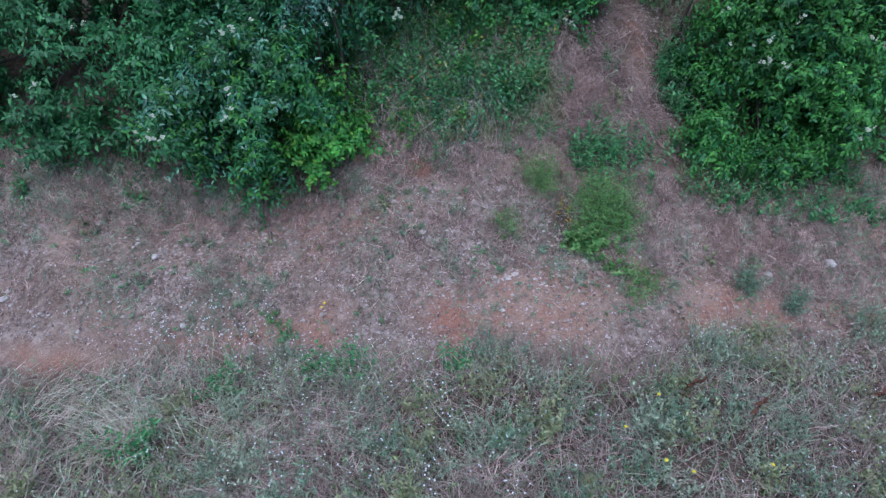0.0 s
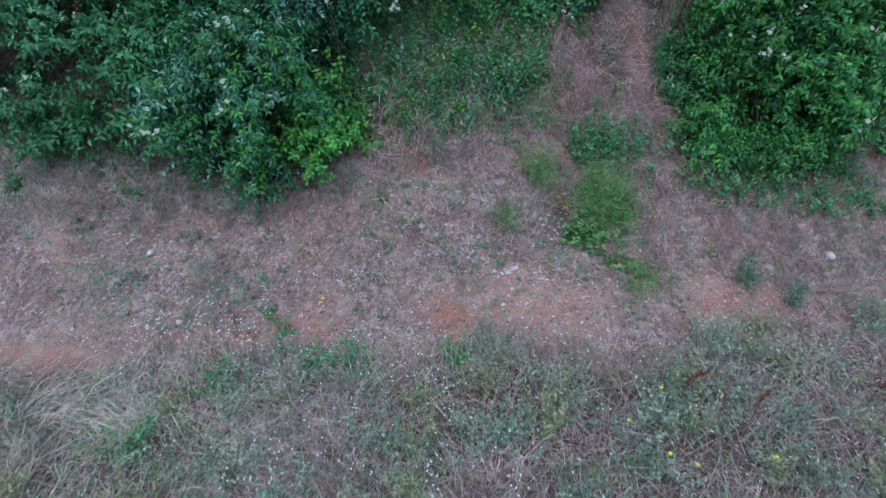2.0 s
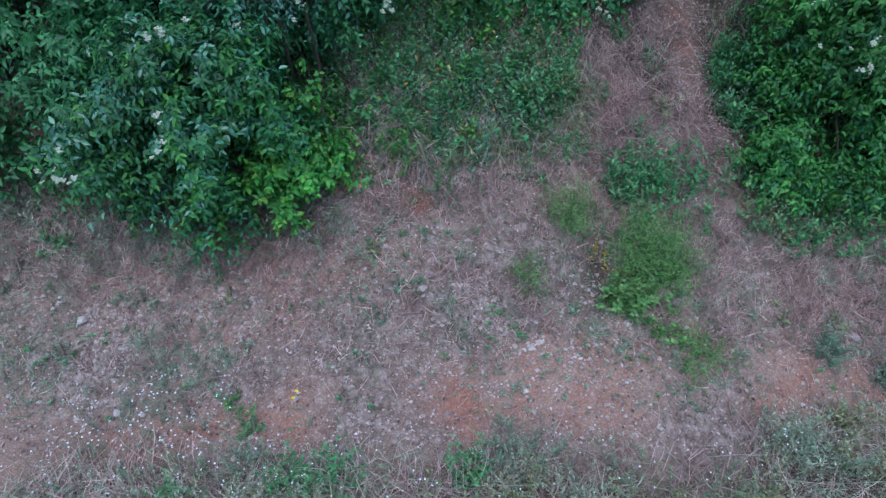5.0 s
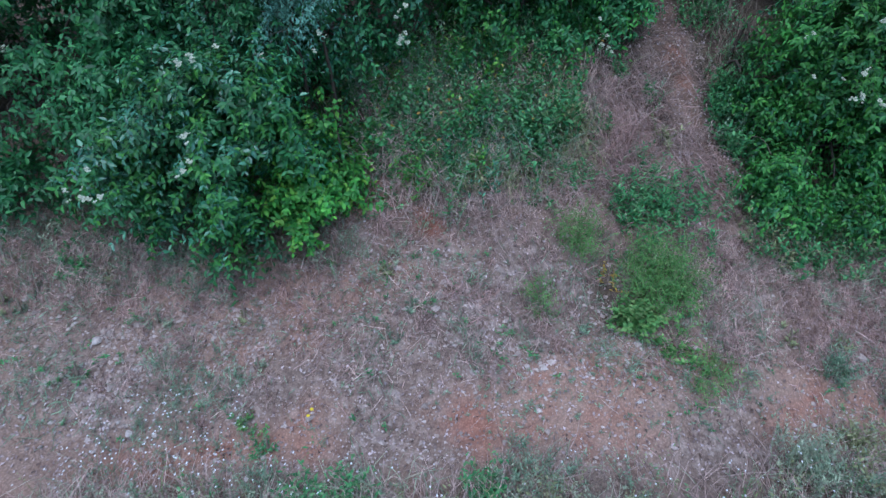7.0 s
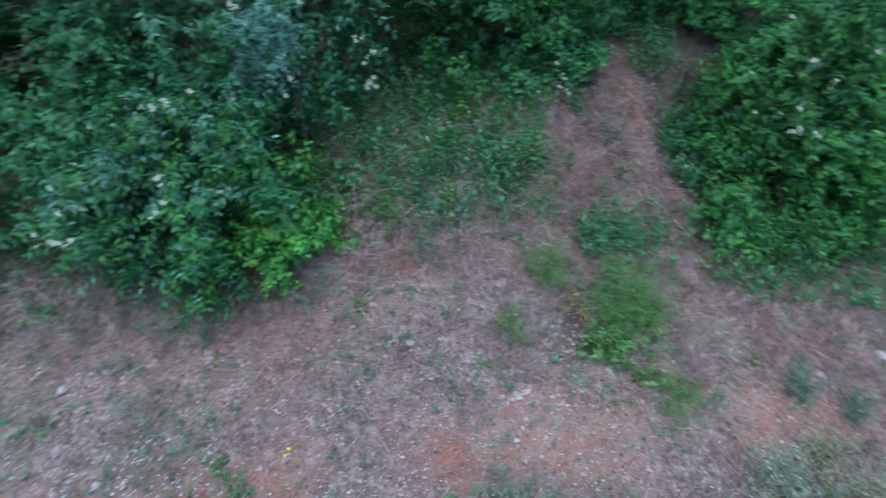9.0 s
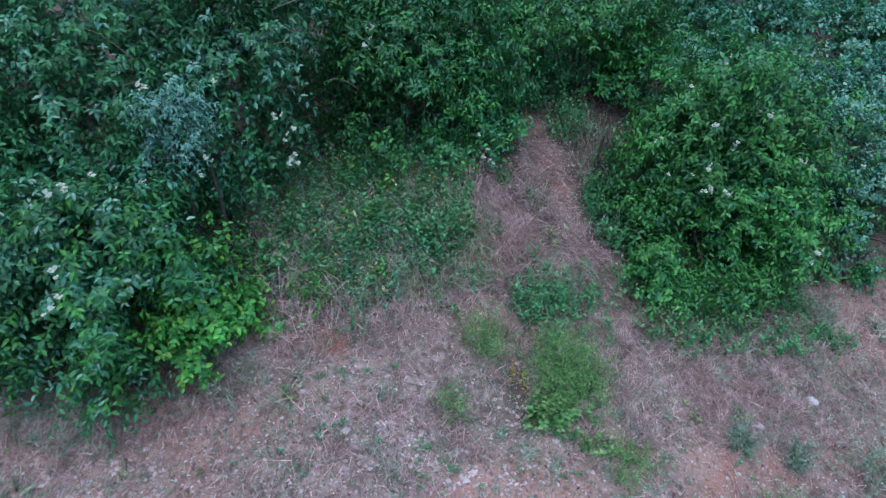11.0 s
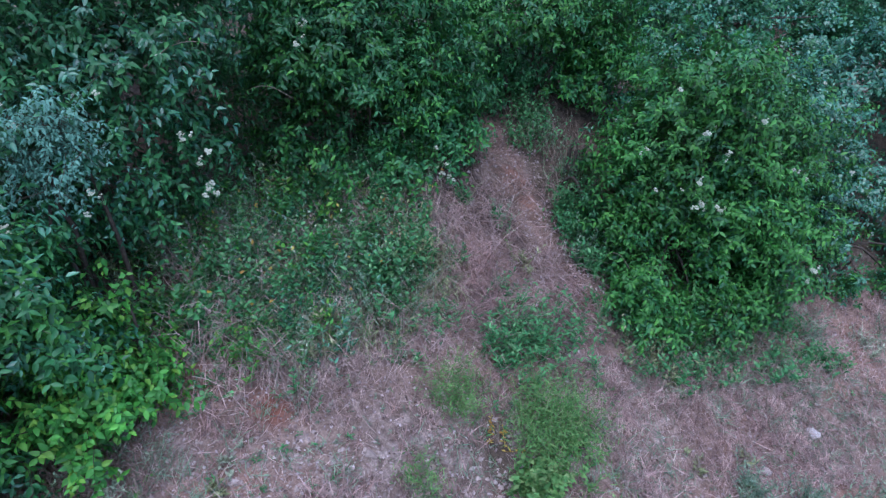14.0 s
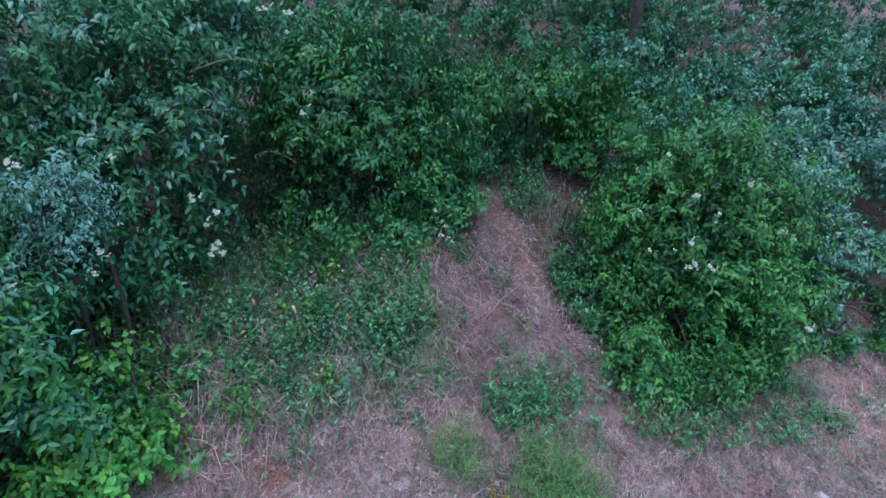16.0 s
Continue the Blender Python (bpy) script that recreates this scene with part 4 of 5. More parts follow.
tagged(new("bank_grass", h.mesh("bank_grass", [STRAW, PALE_STRAW, LITTER, GREY_LEAF, TWIG, DEAD])), "dry flattened grass and straw on the stony bank", "grass", kind="stuff")


def verge(p):
    e = rut_edge(p[:, 0]) + 0.12 * rough(p * [1, 1, 0], 2.2, 51) + 0.06 * rough(p * [1, 1, 0], 6, 52)
    return np.clip((e - p[:, 1]) / 0.25, 0, 1)


h = Heap()
straw(h, scatter(9000, -6, 6, -3.4, -0.3, mixed(verge, 1.4, 53, -0.5, 0.3)), 0.28, 0.0019, 0.2, 0.0, 0)
straw(h, scatter(11000, -6, -1.5, -3.2, -0.8, mixed(verge, 1.6, 54, -0.3, 0.3)), 0.30, 0.0020, 0.2, 0.0, 1, 0.4)
straw(h, scatter(7000, -6, -0.6, -3.4, -0.8, mixed(verge, 1.9, 103, -0.3, 0.3)), 0.28, 0.0019, 0.2, 0.0, 4)
straw(h, scatter(4680, -6, -1.3, -3.4, -0.8, mixed(verge, 1.6, 58, -0.1, 0.4)), 0.26, 0.0023, 0.1, 0.0, 3, 0.3)
straw(h, scatter(7800, -1.6, 6, -3.4, -0.5, mixed(verge, 2.2, 55, -0.2, 0.35)), 0.32, 0.0020, -0.5, 0.0, 1)
straw(h, scatter(4680, -1.0, 6, -3.4, -0.5, mixed(verge, 2.0, 56, -0.2, 0.35)), 0.32, 0.0018, -0.5, 0.0, 2)
straw(h, scatter(6240, -6, 6, -3.4, -0.5, mixed(verge, 2.4, 57, -0.1, 0.4)), 0.3, 0.0024, -0.5, 0.0, 3)
straw(h, scatter(12500, -2.2, 6, -3.2, -0.4, mixed(verge, 2.0, 59, -0.4, 0.3)), 0.32, 0.0018, -0.2, 0.0, 4)
straw(h, scatter(4680, -2.6, 6, -3.4, -0.4, mixed(verge, 2.6, 60, -0.2, 0.4)), 0.38, 0.0018, -0.8, 0.0, 4)
straw(h, scatter(12000, -7, 8, -6.5, -3.3, patchy(1.4, 30, -0.5, 0.3)), 0.32, 0.0024, 0.2, 0.0, 4)
straw(h, scatter(7000, -7, 8, -6.5, -3.3, patchy(1.6, 29, -0.3, 0.3)), 0.32, 0.0024, -0.2, 0.0, 3)
tagged(new("verge_grass", h.mesh("verge_grass", [STRAW, PALE_STRAW, TWIG, SAGE, DEAD])), "matted dry grass and dead stalks on the verge", "grass", kind="stuff")

h = Heap()
herb(h, scatter(1700, -5, 5, -3.2, -0.3, mixed(verge, 3.4, 61, 0.0, 0.4)), 0.26, 0.024, 14, 0.42, 0.4, 0, 0, 0.0016)
herb(h, scatter(1500, -5, 5, -3.2, -0.3, mixed(verge, 3.6, 65, 0.05, 0.4)), 0.30, 0.023, 14, 0.40, 0.4, 2, 2, 0.0016)
herb(h, scatter(900, -5, 5, -3.2, -0.3, mixed(verge, 3.2, 66, 0.1, 0.5)), 0.28, 0.024, 12, 0.42, 0.4, 3, 3, 0.0016)
herb(h, scatter(330, -5, 5, -3.2, -0.4, mixed(verge, 2.1, 62, 0.0, 0.5)), 0.24, 0.026, 13, 0.42, 0.35, 1, 0, 0.0016)
herb(h, scatter(500, -5, 5, -3.2, -0.5, mixed(verge, 3.0, 67, 0.1, 0.5)), 0.34, 0.034, 11, 0.14, 0.3, 4, 4, 0.0018, rise=1.0)
foot = scatter(520, -3.8, 3.0, -2.6, -0.6, mixed(verge, 1.5, 98, -0.2, 0.4))
top = foot + [0, 0, 0.2] + np.stack([rng.normal(0, 0.03, 520), rng.normal(0, 0.03, 520), rng.uniform(0, 0.12, 520)], -1)
blades(h, foot, top - foot, np.linalg.norm(top - foot, axis=1) * 1.1, 0.0011, np.zeros((520, 3)), 0)
for k in range(5):
    a = k * 1.2566 + rng.uniform(0, 0.6, 520)
    leaves(h, top, np.stack([np.cos(a), np.sin(a), 0.3 + 0 * a], -1), np.tile([0, 0, 1.0], (520, 1)) + rng.normal(0, 0.25, (520, 3)), rng.uniform(0.004, 0.0075, 520), 0.8, 0.1, 0.1, 5, False)
tagged(new("verge_weeds", h.mesh("verge_weeds", [GREY_LEAF, WEED, SAGE, OLIVE, FENNEL, WHITE_PETAL])), "grey-green weeds growing thickly through dry grass on the verge", "weeds", kind="stuff")

h = Heap()
herb(h, scatter(1000, -5, 4, -0.65, 0.7, patchy(2.2, 63, 0.0, 0.6)), 0.07, 0.022, 9, 0.35, 0.6, 0, 0)
herb(h, scatter(240, -5.5, 6, -0.65, 0.8, patchy(3.2, 64, 0.3, 0.7)), 0.08, 0.035, 8, 0.4, 0.6, 1, 1)
tagged(new("low_weeds", h.mesh("low_weeds", [GREY_LEAF, WEED])), "small green weeds dotted over the bare bank", "weeds", kind="stuff")


def bank_strip(p):
    x, y = p[:, 0], p[:, 1]
    lo = np.interp(x, [-2.1, -1.5, -1.2, -0.88, -0.5, -0.2, 0.05, 0.3, 0.45], [0.85, 0.76, 0.64, 0.58, 0.78, 0.97, 1.22, 1.8, 2.1])
    hi = np.interp(x, [-1.6, 0, 0.5], [1.9, 2.2, 2.5])
    return np.clip((y - lo + 0.2 * rough(p, 2.6, 71) + 0.1 * rough(p, 6, 31)) / 0.2, 0, 1) * (y < hi) * (1 - open_strip(p))


def off_red(p):
    """Nothing grows on the two red scars at the foot of the weeds."""
    a = np.exp(-((p[:, 0] + 1.2) ** 2 + (p[:, 1] - 0.64) ** 2) / 0.03)
    b = np.exp(-((p[:, 0] + 1.58) ** 2 + (p[:, 1] - 0.86) ** 2) / 0.022)
    return 1 - 0.95 * np.maximum(a, b)


def bank_leafy(p):
    """Where the weeds are leafy: away from the foot of the bank and from the path."""
    return bank_strip(p + [0.1, -0.04, 0]) * np.clip(0.7 + 0.9 * rough(p, 1.7, 105) + 0.5 * rough(p, 4.1, 106), 0.05, 1) * off_red(p)


def bank_edge(p):
    """The dry fringe along the lower side of the weeds."""
    q = bank_strip(p + [-0.1, 0.2, 0])
    return np.clip(q - 0.75 * bank_leafy(p + [0, -0.1, 0]), 0, 1) * off_red(p)


h = Heap()
herb(h, scatter(330, -2.0, 0.45, 0.6, 2.3, mixed(bank_leafy, 3.0, 72, 0.2, 0.5)), 0.42, 0.054, 13, 0.5, 0.3, 0, 0, 0.002, True, 0.0, 0.6)
herb(h, scatter(380, -2.0, 0.45, 0.6, 2.1, mixed(bank_leafy, 3.4, 73, 0.15, 0.5)), 0.46, 0.032, 15, 0.32, 0.3, 1, 1, 0.0018, rise=0.7)
herb(h, scatter(300, -2.0, 0.45, 0.7, 2.2, mixed(bank_leafy, 2.8, 74, 0.0, 0.4)), 0.42, 0.046, 13, 0.46, 0.3, 4, 4, 0.0018, rise=0.6)
herb(h, scatter(90, -1.7, 0.45, 0.7, 2.1, mixed(bank_leafy, 3.2, 79, 0.1, 0.6)), 0.34, 0.05, 11, 0.5, 0.4, 2, 2, 0.0018, rise=0.7)
p = scatter(60, -1.6, 0.4, 0.95, 1.9, bank_strip)
leaves(h, p + [0, 0, 0.25] + rng.normal(0, 0.07, p.shape), rng.normal(0, 1, p.shape), rng.normal(0, 0.6, p.shape) + [0, -0.5, 1], 0.035, 0.6, 0.3, 0.3, 5)
straw(h, scatter(1300, -1.7, 0.5, 0.7, 2.0, mixed(bank_strip, 2.6, 68, 0.0, 0.5)), 0.46, 0.0020, -1.4, 0.0, 6)
straw(h, scatter(1900, -1.7, 0.5, 0.7, 1.9, mixed(bank_strip, 2.4, 75, 0.0, 0.5)), 0.5, 0.0020, -2.5, 0.0, 3)
straw(h, scatter(2600, -1.6, 0.5, 0.5, 1.9, mixed(bank_edge, 3.0, 101, -0.4, 0.3)), 0.26, 0.0014, -1.2, 0.1, 3)
straw(h, scatter(2600, -1.6, 0.5, 0.5, 1.9, mixed(bank_edge, 3.0, 102, -0.4, 0.3)), 0.28, 0.0014, -1.2, 0.1, 6)
straw(h, scatter(1500, -1.2, 0.5, 0.8, 1.9, mixed(bank_edge, 2.4, 107, -0.2, 0.4)), 0.36, 0.0016, -2.0, 0.05, 7)
straw(h, scatter(400, -1.7, 0.45, 0.85, 1.9, mixed(bank_strip, 2.6, 70, -0.2, 0.4)), 0.42, 0.0024, -2.0, 0.0, 1)
straw(h, scatter(400, -1.7, 0.45, 0.85, 1.9, mixed(bank_strip, 2.6, 69, -0.2, 0.4)), 0.42, 0.0024, -2.0, 0.0, 0)
herb(h, scatter(170, -1.9, 0.3, 0.55, 1.6, mixed(bank_edge, 3.0, 108, -0.1, 0.4)), 0.22, 0.032, 11, 0.4, 0.35, 0, 0, 0.0016, rise=0.7)
herb(h, scatter(150, -1.9, 0.3, 0.55, 1.6, mixed(bank_edge, 3.4, 109, -0.1, 0.4)), 0.24, 0.026, 12, 0.36, 0.35, 1, 1, 0.0016, rise=0.7)
tagged(new("bank_weeds", h.mesh("bank_weeds", [WEED, GREY_LEAF, BRAMBLE, PALE_STRAW, BRIGHT, AUTUMN, DEAD, OLIVE])), "tall green weeds and dry stalks on the bank below the hedge", "weeds", kind="stuff")

h = Heap()
herb(h, scatter(260, 1.15, 2.9, 0.42, 0.9, patchy(3, 76, -0.1, 0.5)), 0.24, 0.04, 10, 0.4, 0.45, 0, 0, 0.0018, rise=0.9)
herb(h, scatter(200, -4.6, -1.9, 0.4, 0.75, patchy(3, 77, -0.2, 0.4)), 0.2, 0.036, 9, 0.4, 0.45, 1, 1, 0.0018, rise=0.9)
herb(h, scatter(160, 2.6, 5.5, 0.75, 1.3, patchy(2, 78, -0.2, 0.4)), 0.2, 0.036, 9, 0.4, 0.45, 1, 1, 0.0018)
herb(h, scatter(60, 1.2, 1.6, 1.1, 2.3), 0.2, 0.03, 10, 0.3, 0.4, 0, 0, 0.0018)
tagged(new("hedge_foot_weeds", h.mesh("hedge_foot_weeds", [WEED, GREY_LEAF])), "green weeds along the foot of the bushes", "weeds", kind="stuff")

h = Heap()
straw(h, scatter(7020, -3, 16, 3.0, 13, patchy(0.7, 81, -0.5, 0.3)), 0.4, 0.004, 0.4, 0.1, 1)
herb(h, scatter(900, 0.2, 5, 3.0, 6, patchy(0.9, 82, -0.3, 0.3)), 0.5, 0.06, 10, 0.25, 0.3, 2, 2, 0.003)
tagged(new("slope_grass", h.mesh("slope_grass", [STRAW, DEAD, GREY_LEAF])), "tall pale dry grass on the upper slope", "grass", kind="stuff")


def clump(name, at, label, category, stems, height, leaf, mats, wide=0.4, spread=0.12, per=11, lean=0.4, group="", droop=0.0, feathery=False, rise=0.45):
    """One plant: many stems from one root; stems and leaves are parts."""
    z = float(ground_z(*at))
    root = holder(name, (*at, z), label, category, group)
    feet = np.stack([rng.normal(0, spread, stems), rng.normal(0, spread, stems), np.zeros(stems)], -1)
    feet[:, 2] = ground_z(feet[:, 0] + at[0], feet[:, 1] + at[1]) - z - 0.01
    h = Heap()
    herb(h, feet, height, leaf, per, wide, lean, 0, 1, 0.002, leaf > 0.052, droop, rise)
    if feathery:
        n = stems * 30
        f = feet[rng.integers(0, stems, n)] + np.stack([rng.normal(0, 0.06, n), rng.normal(0, 0.06, n), rng.uniform(0.15, 1.0, n) * height], -1)
        blades(h, f, rng.normal(0, 1, (n, 3)) + [0, 0, 0.5], 0.05, 0.0022, rng.normal(0, 0.3, (n, 3)), 0)
    part("leaves", h.mesh("leaves", [mats[0], mats[-1]]), root, at=(0, 0, 0), kind="stuff")
    v, q = tube([(0, 0, -0.02), (0.01, 0, 0.04), (0, 0.02, 0.1)], 0.012, 0.005)
    part("root_stock", raw_mesh("root_stock", v, [q], [TWIG]), root, at=(0, 0, 0))
    return root


# the green plants where the path comes out of the bank
clump("leafy_plant", (0.26, -0.02), "bright green broad-leaved plant at the foot of the path", "plant", 60, 0.2, 0.048, [FENNEL], 0.7, 0.065, 14)
clump("leafy_plant", (0.48, -0.22), "small bright green plant on bare earth", "plant", 22, 0.13, 0.04, [FENNEL], 0.6, 0.05, 10)
clump("feathery_plant", (0.66, -0.38), "low yellowish-green plant at the rut", "plant", 22, 0.12, 0.03, [FENNEL], 0.3, 0.08, 10, 0.5, feathery=True)
clump("feathery_plant", (0.48, 0.16), "tall feathery light green plant", "plant", 60, 0.4, 0.03, [FENNEL], 0.24, 0.11, 14, 0.35, feathery=True)
clump("feathery_plant", (0.34, 0.22), "feathery light green plant on the bank", "plant", 40, 0.34, 0.03, [FENNEL], 0.26, 0.09, 14, 0.35, feathery=True)
clump("leafy_plant", (0.6, 0.14), "light green leafy plant on the bank", "plant", 26, 0.24, 0.04, [FENNEL], 0.4, 0.06, 12, 0.35)
clump("feathery_plant", (-0.08, 0.47), "pale feathery green plant on the bank", "plant", 36, 0.28, 0.026, [FENNEL], 0.24, 0.075, 12, 0.35, feathery=True)
for x, y, n in ((0.3, 0.7, 46), (0.52, 0.72, 56), (0.74, 0.68, 36), (0.5, 0.88, 24)):
    clump("leafy_plant", (x, y), "dark green leafy weed clump beside the path", "plant", n, 0.3, 0.055, [WEED], 0.34, 0.11, 12, 0.4, rise=0.7)
clump("leafy_plant", (0.12, 0.3), "small weed with yellowed leaves in a hollow", "plant", 7, 0.16, 0.034, [AUTUMN], 0.45, 0.04, 8, 0.5)
clump("leafy_plant", (-1.55, 0.72), "green weed beside a patch of red earth", "plant", 12, 0.12, 0.045, [WEED], 0.5, 0.06, 9, 0.6)
clump("leafy_plant", (-0.1, 0.95), "green leafy weed clump on the bank", "plant", 20, 0.26, 0.05, [WEED], 0.4, 0.1, 11)
clump("feathery_plant", (-0.39, 0.18), "small feathery green plant among straw", "plant", 14, 0.15, 0.025, [FENNEL], 0.25, 0.06, 10, 0.4, feathery=True)
clump("leafy_plant", (-2.3, -0.56), "small fresh green weed on red earth", "plant", 9, 0.09, 0.034, [FENNEL], 0.6, 0.028, 9, 0.6)
clump("leafy_plant", (-1.85, 0.31), "small fresh green weed on red earth", "plant", 7, 0.06, 0.03, [FENNEL], 0.6, 0.03, 8, 0.6)
clump("leafy_plant", (-2.16, -0.73), "green weed at the edge of the rut", "plant", 11, 0.13, 0.036, [WEED], 0.45, 0.04, 10, 0.5)
clump("leafy_plant", (-1.49, 1.0), "green weed beside a patch of red earth", "plant", 14, 0.12, 0.05, [WEED], 0.5, 0.07, 9, 0.6)
for x, y, s in ((-1.62, -1.12, 0.13), (-1.86, -1.1, 0.12), (-0.82, -1.02, 0.13), (-2.5, -1.3, 0.1), (-2.9, -1.75, 0.12)):
    clump("leafy_plant", (x, y), "dark green leafy weed in the grey verge", "plant", 24, 0.32, 0.05, [WEED], 0.4, s * 0.5, 10, 0.5, "dark green weeds in the verge")
for x, y, s in ((2.0, -0.33, 0.05), (2.5, -0.5, 0.16), (0.3, -1.85, 0.14), (-0.56, -0.92, 0.13), (1.4, -1.95, 0.16), (-1.3, -1.75, 0.15), (-2.4, -2.0, 0.16), (0.6, -1.45, 0.1), (1.6, -0.25, 0.05), (2.9, -0.7, 0.15), (-0.1, -2.1, 0.14)):
    clump("grey_plant", (x, y), "grey-green downy herb standing in the verge", "plant", 44, 0.3, 0.04, [GREY_LEAF], 0.25, s * 0.75, 15, 0.25, "grey herbs in the verge", rise=0.9)


clump("grey_plant", (1.1, -0.84), "pale grey-green downy herb at the edge of the rut", "plant", 80, 0.34, 0.036, [SAGE], 0.24, 0.085, 16, 0.2, "grey herbs in the verge", rise=1.0)
clump("grey_plant", (2.75, -0.42), "pale grey-green downy herb at the edge of the rut", "plant", 60, 0.26, 0.034, [SAGE], 0.26, 0.12, 14, 0.25, "grey herbs in the verge", rise=0.9)

TUSSOCKS = ((-3.0, -1.62, 2.9, 0.4, 150), (-3.35, -1.5, 0.2, 0.4, 120), (-2.42, -1.62, 0.5, 0.34, 90), (-2.75, -1.5, 2.6, 0.34, 80), (-3.7, -1.45, 0.4, 0.42, 130), (-2.1, -1.75, 1.2, 0.3, 60))


def tussock(x, y, turn, length, blades_in):
    """A sheaf of pale dry grass bent over to one side."""
    root = holder("grass_tussock", (x, y, float(ground_z(x, y))), "bent-over tussock of pale bleached grass in the verge", "grass", "bleached grass tussocks")
    h = Heap()
    n = blades_in
    feet = np.stack([rng.normal(0, 0.13, n), rng.normal(0, 0.09, n), np.zeros(n)], -1)
    a = turn + rng.normal(0, 0.55, n)
    along = np.stack([np.cos(a) * 0.7, np.sin(a) * 0.7, 0.9 + rng.normal(0, 0.2, n)], -1)
    bend = np.stack([np.cos(a) * 0.9, np.sin(a) * 0.9, -0.85 + rng.normal(0, 0.2, n)], -1)
    blades(h, feet, along, length * rng.uniform(0.6, 1.2, n), rng.uniform(0.0016, 0.0036, n), bend, 0)
    part("grass_sheaf", h.mesh("grass_sheaf", [BLEACHED]), root, at=(0, 0, 0), kind="stuff")


for x, y, turn, length, count in TUSSOCKS:
    tussock(x, y, turn, length, count)

KINDS = {
    "weed": ([WEED], "tall leafy green weed tuft", 0.048, 0.46),
    "broad": ([WEED], "broad-leaved green weed tuft", 0.066, 0.6),
    "grey": ([GREY_LEAF], "grey-green weed tuft", 0.038, 0.28),
    "olive": ([OLIVE], "yellowish olive weed tuft", 0.042, 0.36),
    "sage": ([SAGE], "pale sage-green herb tuft", 0.036, 0.36),
    "dark": ([IVY], "dark bluish-green weed tuft", 0.045, 0.4),
    "bright": ([BRAMBLE], "fresh yellow-green weed tuft", 0.05, 0.5),
}


def tufts(count, box, density, kinds, height, place, spread=0.06, stems=(12, 30)):
    """Weeds that can be told apart, each a plant of its own."""
    for x, y, _ in scatter(count, *box, density):
        mats, label, leaf, wide = KINDS[kinds[int(rng.integers(len(kinds)))]]
        k = rng.uniform(0.65, 1.35)
        clump("weed_tuft", (float(x), float(y)), f"{label} {place}", "weed", int(rng.integers(*stems)), height * k, leaf * rng.uniform(0.8, 1.3), mats, wide, spread * k, 11, 0.3, f"weed tufts {place}", 0.0, False, 0.9)


tufts(105, (-2.0, 0.4, 0.6, 2.1), bank_leafy, ("weed", "broad", "weed", "grey", "grey", "bright", "dark", "olive", "sage"), 0.36, "on the bank below the hedge", 0.055, (7, 18))
tufts(24, (-1.95, -1.15, 0.8, 1.4), off_red, ("weed", "broad", "weed", "bright", "grey"), 0.26, "between the bramble and the bank weeds", 0.05, (7, 16))
tufts(7, (2.82, 3.1, 0.3, 0.75), None, ("grey", "weed"), 0.14, "on the red scar by the bushes", 0.04, (6, 12))
tufts(22, (-1.5, 0.35, 0.6, 1.8), bank_edge, ("weed", "grey", "sage", "olive", "weed"), 0.2, "among dry stalks on the bank", 0.045, (5, 12))
tufts(18, (1.12, 1.5, 1.2, 2.7), None, ("weed", "weed", "grey"), 0.3, "beside the trodden path")
tufts(7, (-0.15, 0.7, 1.0, 1.9), dry_strip, ("weed", "grey", "olive"), 0.2, "beside the trodden path", 0.04, (6, 14))
tufts(30, (1.2, 2.7, 0.48, 0.85), None, ("weed", "grey", "weed", "olive"), 0.22, "at the foot of the bush", 0.07, (8, 16))
tufts(18, (-4.8, -1.9, 0.25, 0.7), None, ("grey", "sage", "weed", "grey"), 0.19, "at the foot of the dogwood", 0.05, (6, 14))
tufts(9, (2.4, 4.2, 0.2, 0.9), None, ("grey", "sage"), 0.14, "on the bank by the bushes", 0.04, (5, 10))
tufts(62, (-3.6, 2.8, -2.4, -0.6), mixed(verge, 1.3, 96, -0.5, 0.2), ("sage", "grey", "sage", "olive", "sage"), 0.31, "in the verge", 0.05, (14, 30))
tufts(22, (-4.2, 3.0, -0.6, 0.4), low_cover, ("grey", "grey", "sage", "olive"), 0.06, "on the bare bank", 0.03, (4, 9))


def stone_mesh(seed):
    bm = bmesh.new()
    bmesh.ops.create_icosphere(bm, subdivisions=2, radius=1)
    for v in bm.verts:
        q = v.co * 1.3 + Vector((seed * 7.1, seed * 3.3, 0))
        v.co *= 1 + 0.35 * noise.noise(q) + 0.12 * noise.noise(q * 3)
        v.co.z *= 0.6
    me = bpy.data.meshes.new("stone")
    bm.to_mesh(me)
    bm.free()
    me.materials.append(STONE_ONE)
    for p in me.polygons:
        p.use_smooth = len(me.polygons) > 400
    return me


STONES = [stone_mesh(k) for k in range(7)]


def stone(x, y, r, label):
    ob = tagged(new("stone", STONES[int(rng.integers(7))]), label, "stone", "loose stones on the bank")
    ob.location = (x, y, float(ground_z(x, y)) + r * 0.18)
    ob.scale = (r * rng.uniform(0.8, 1.3), r * rng.uniform(0.7, 1.1), r * rng.uniform(0.7, 1.1))
    ob.rotation_euler = (rng.uniform(-0.3, 0.3), rng.uniform(-0.3, 0.3), rng.uniform(0, 6.28))


stone(1.83, -0.12, 0.048, "pale fist-sized limestone lying in straw")
stone(2.48, 0.10, 0.055, "pale flat limestone lying in straw")
stone(-3.42, -0.11, 0.035, "grey limestone lying on the bank")
stone(-4.5, -0.55, 0.04, "pale limestone lying at the edge of the rut")
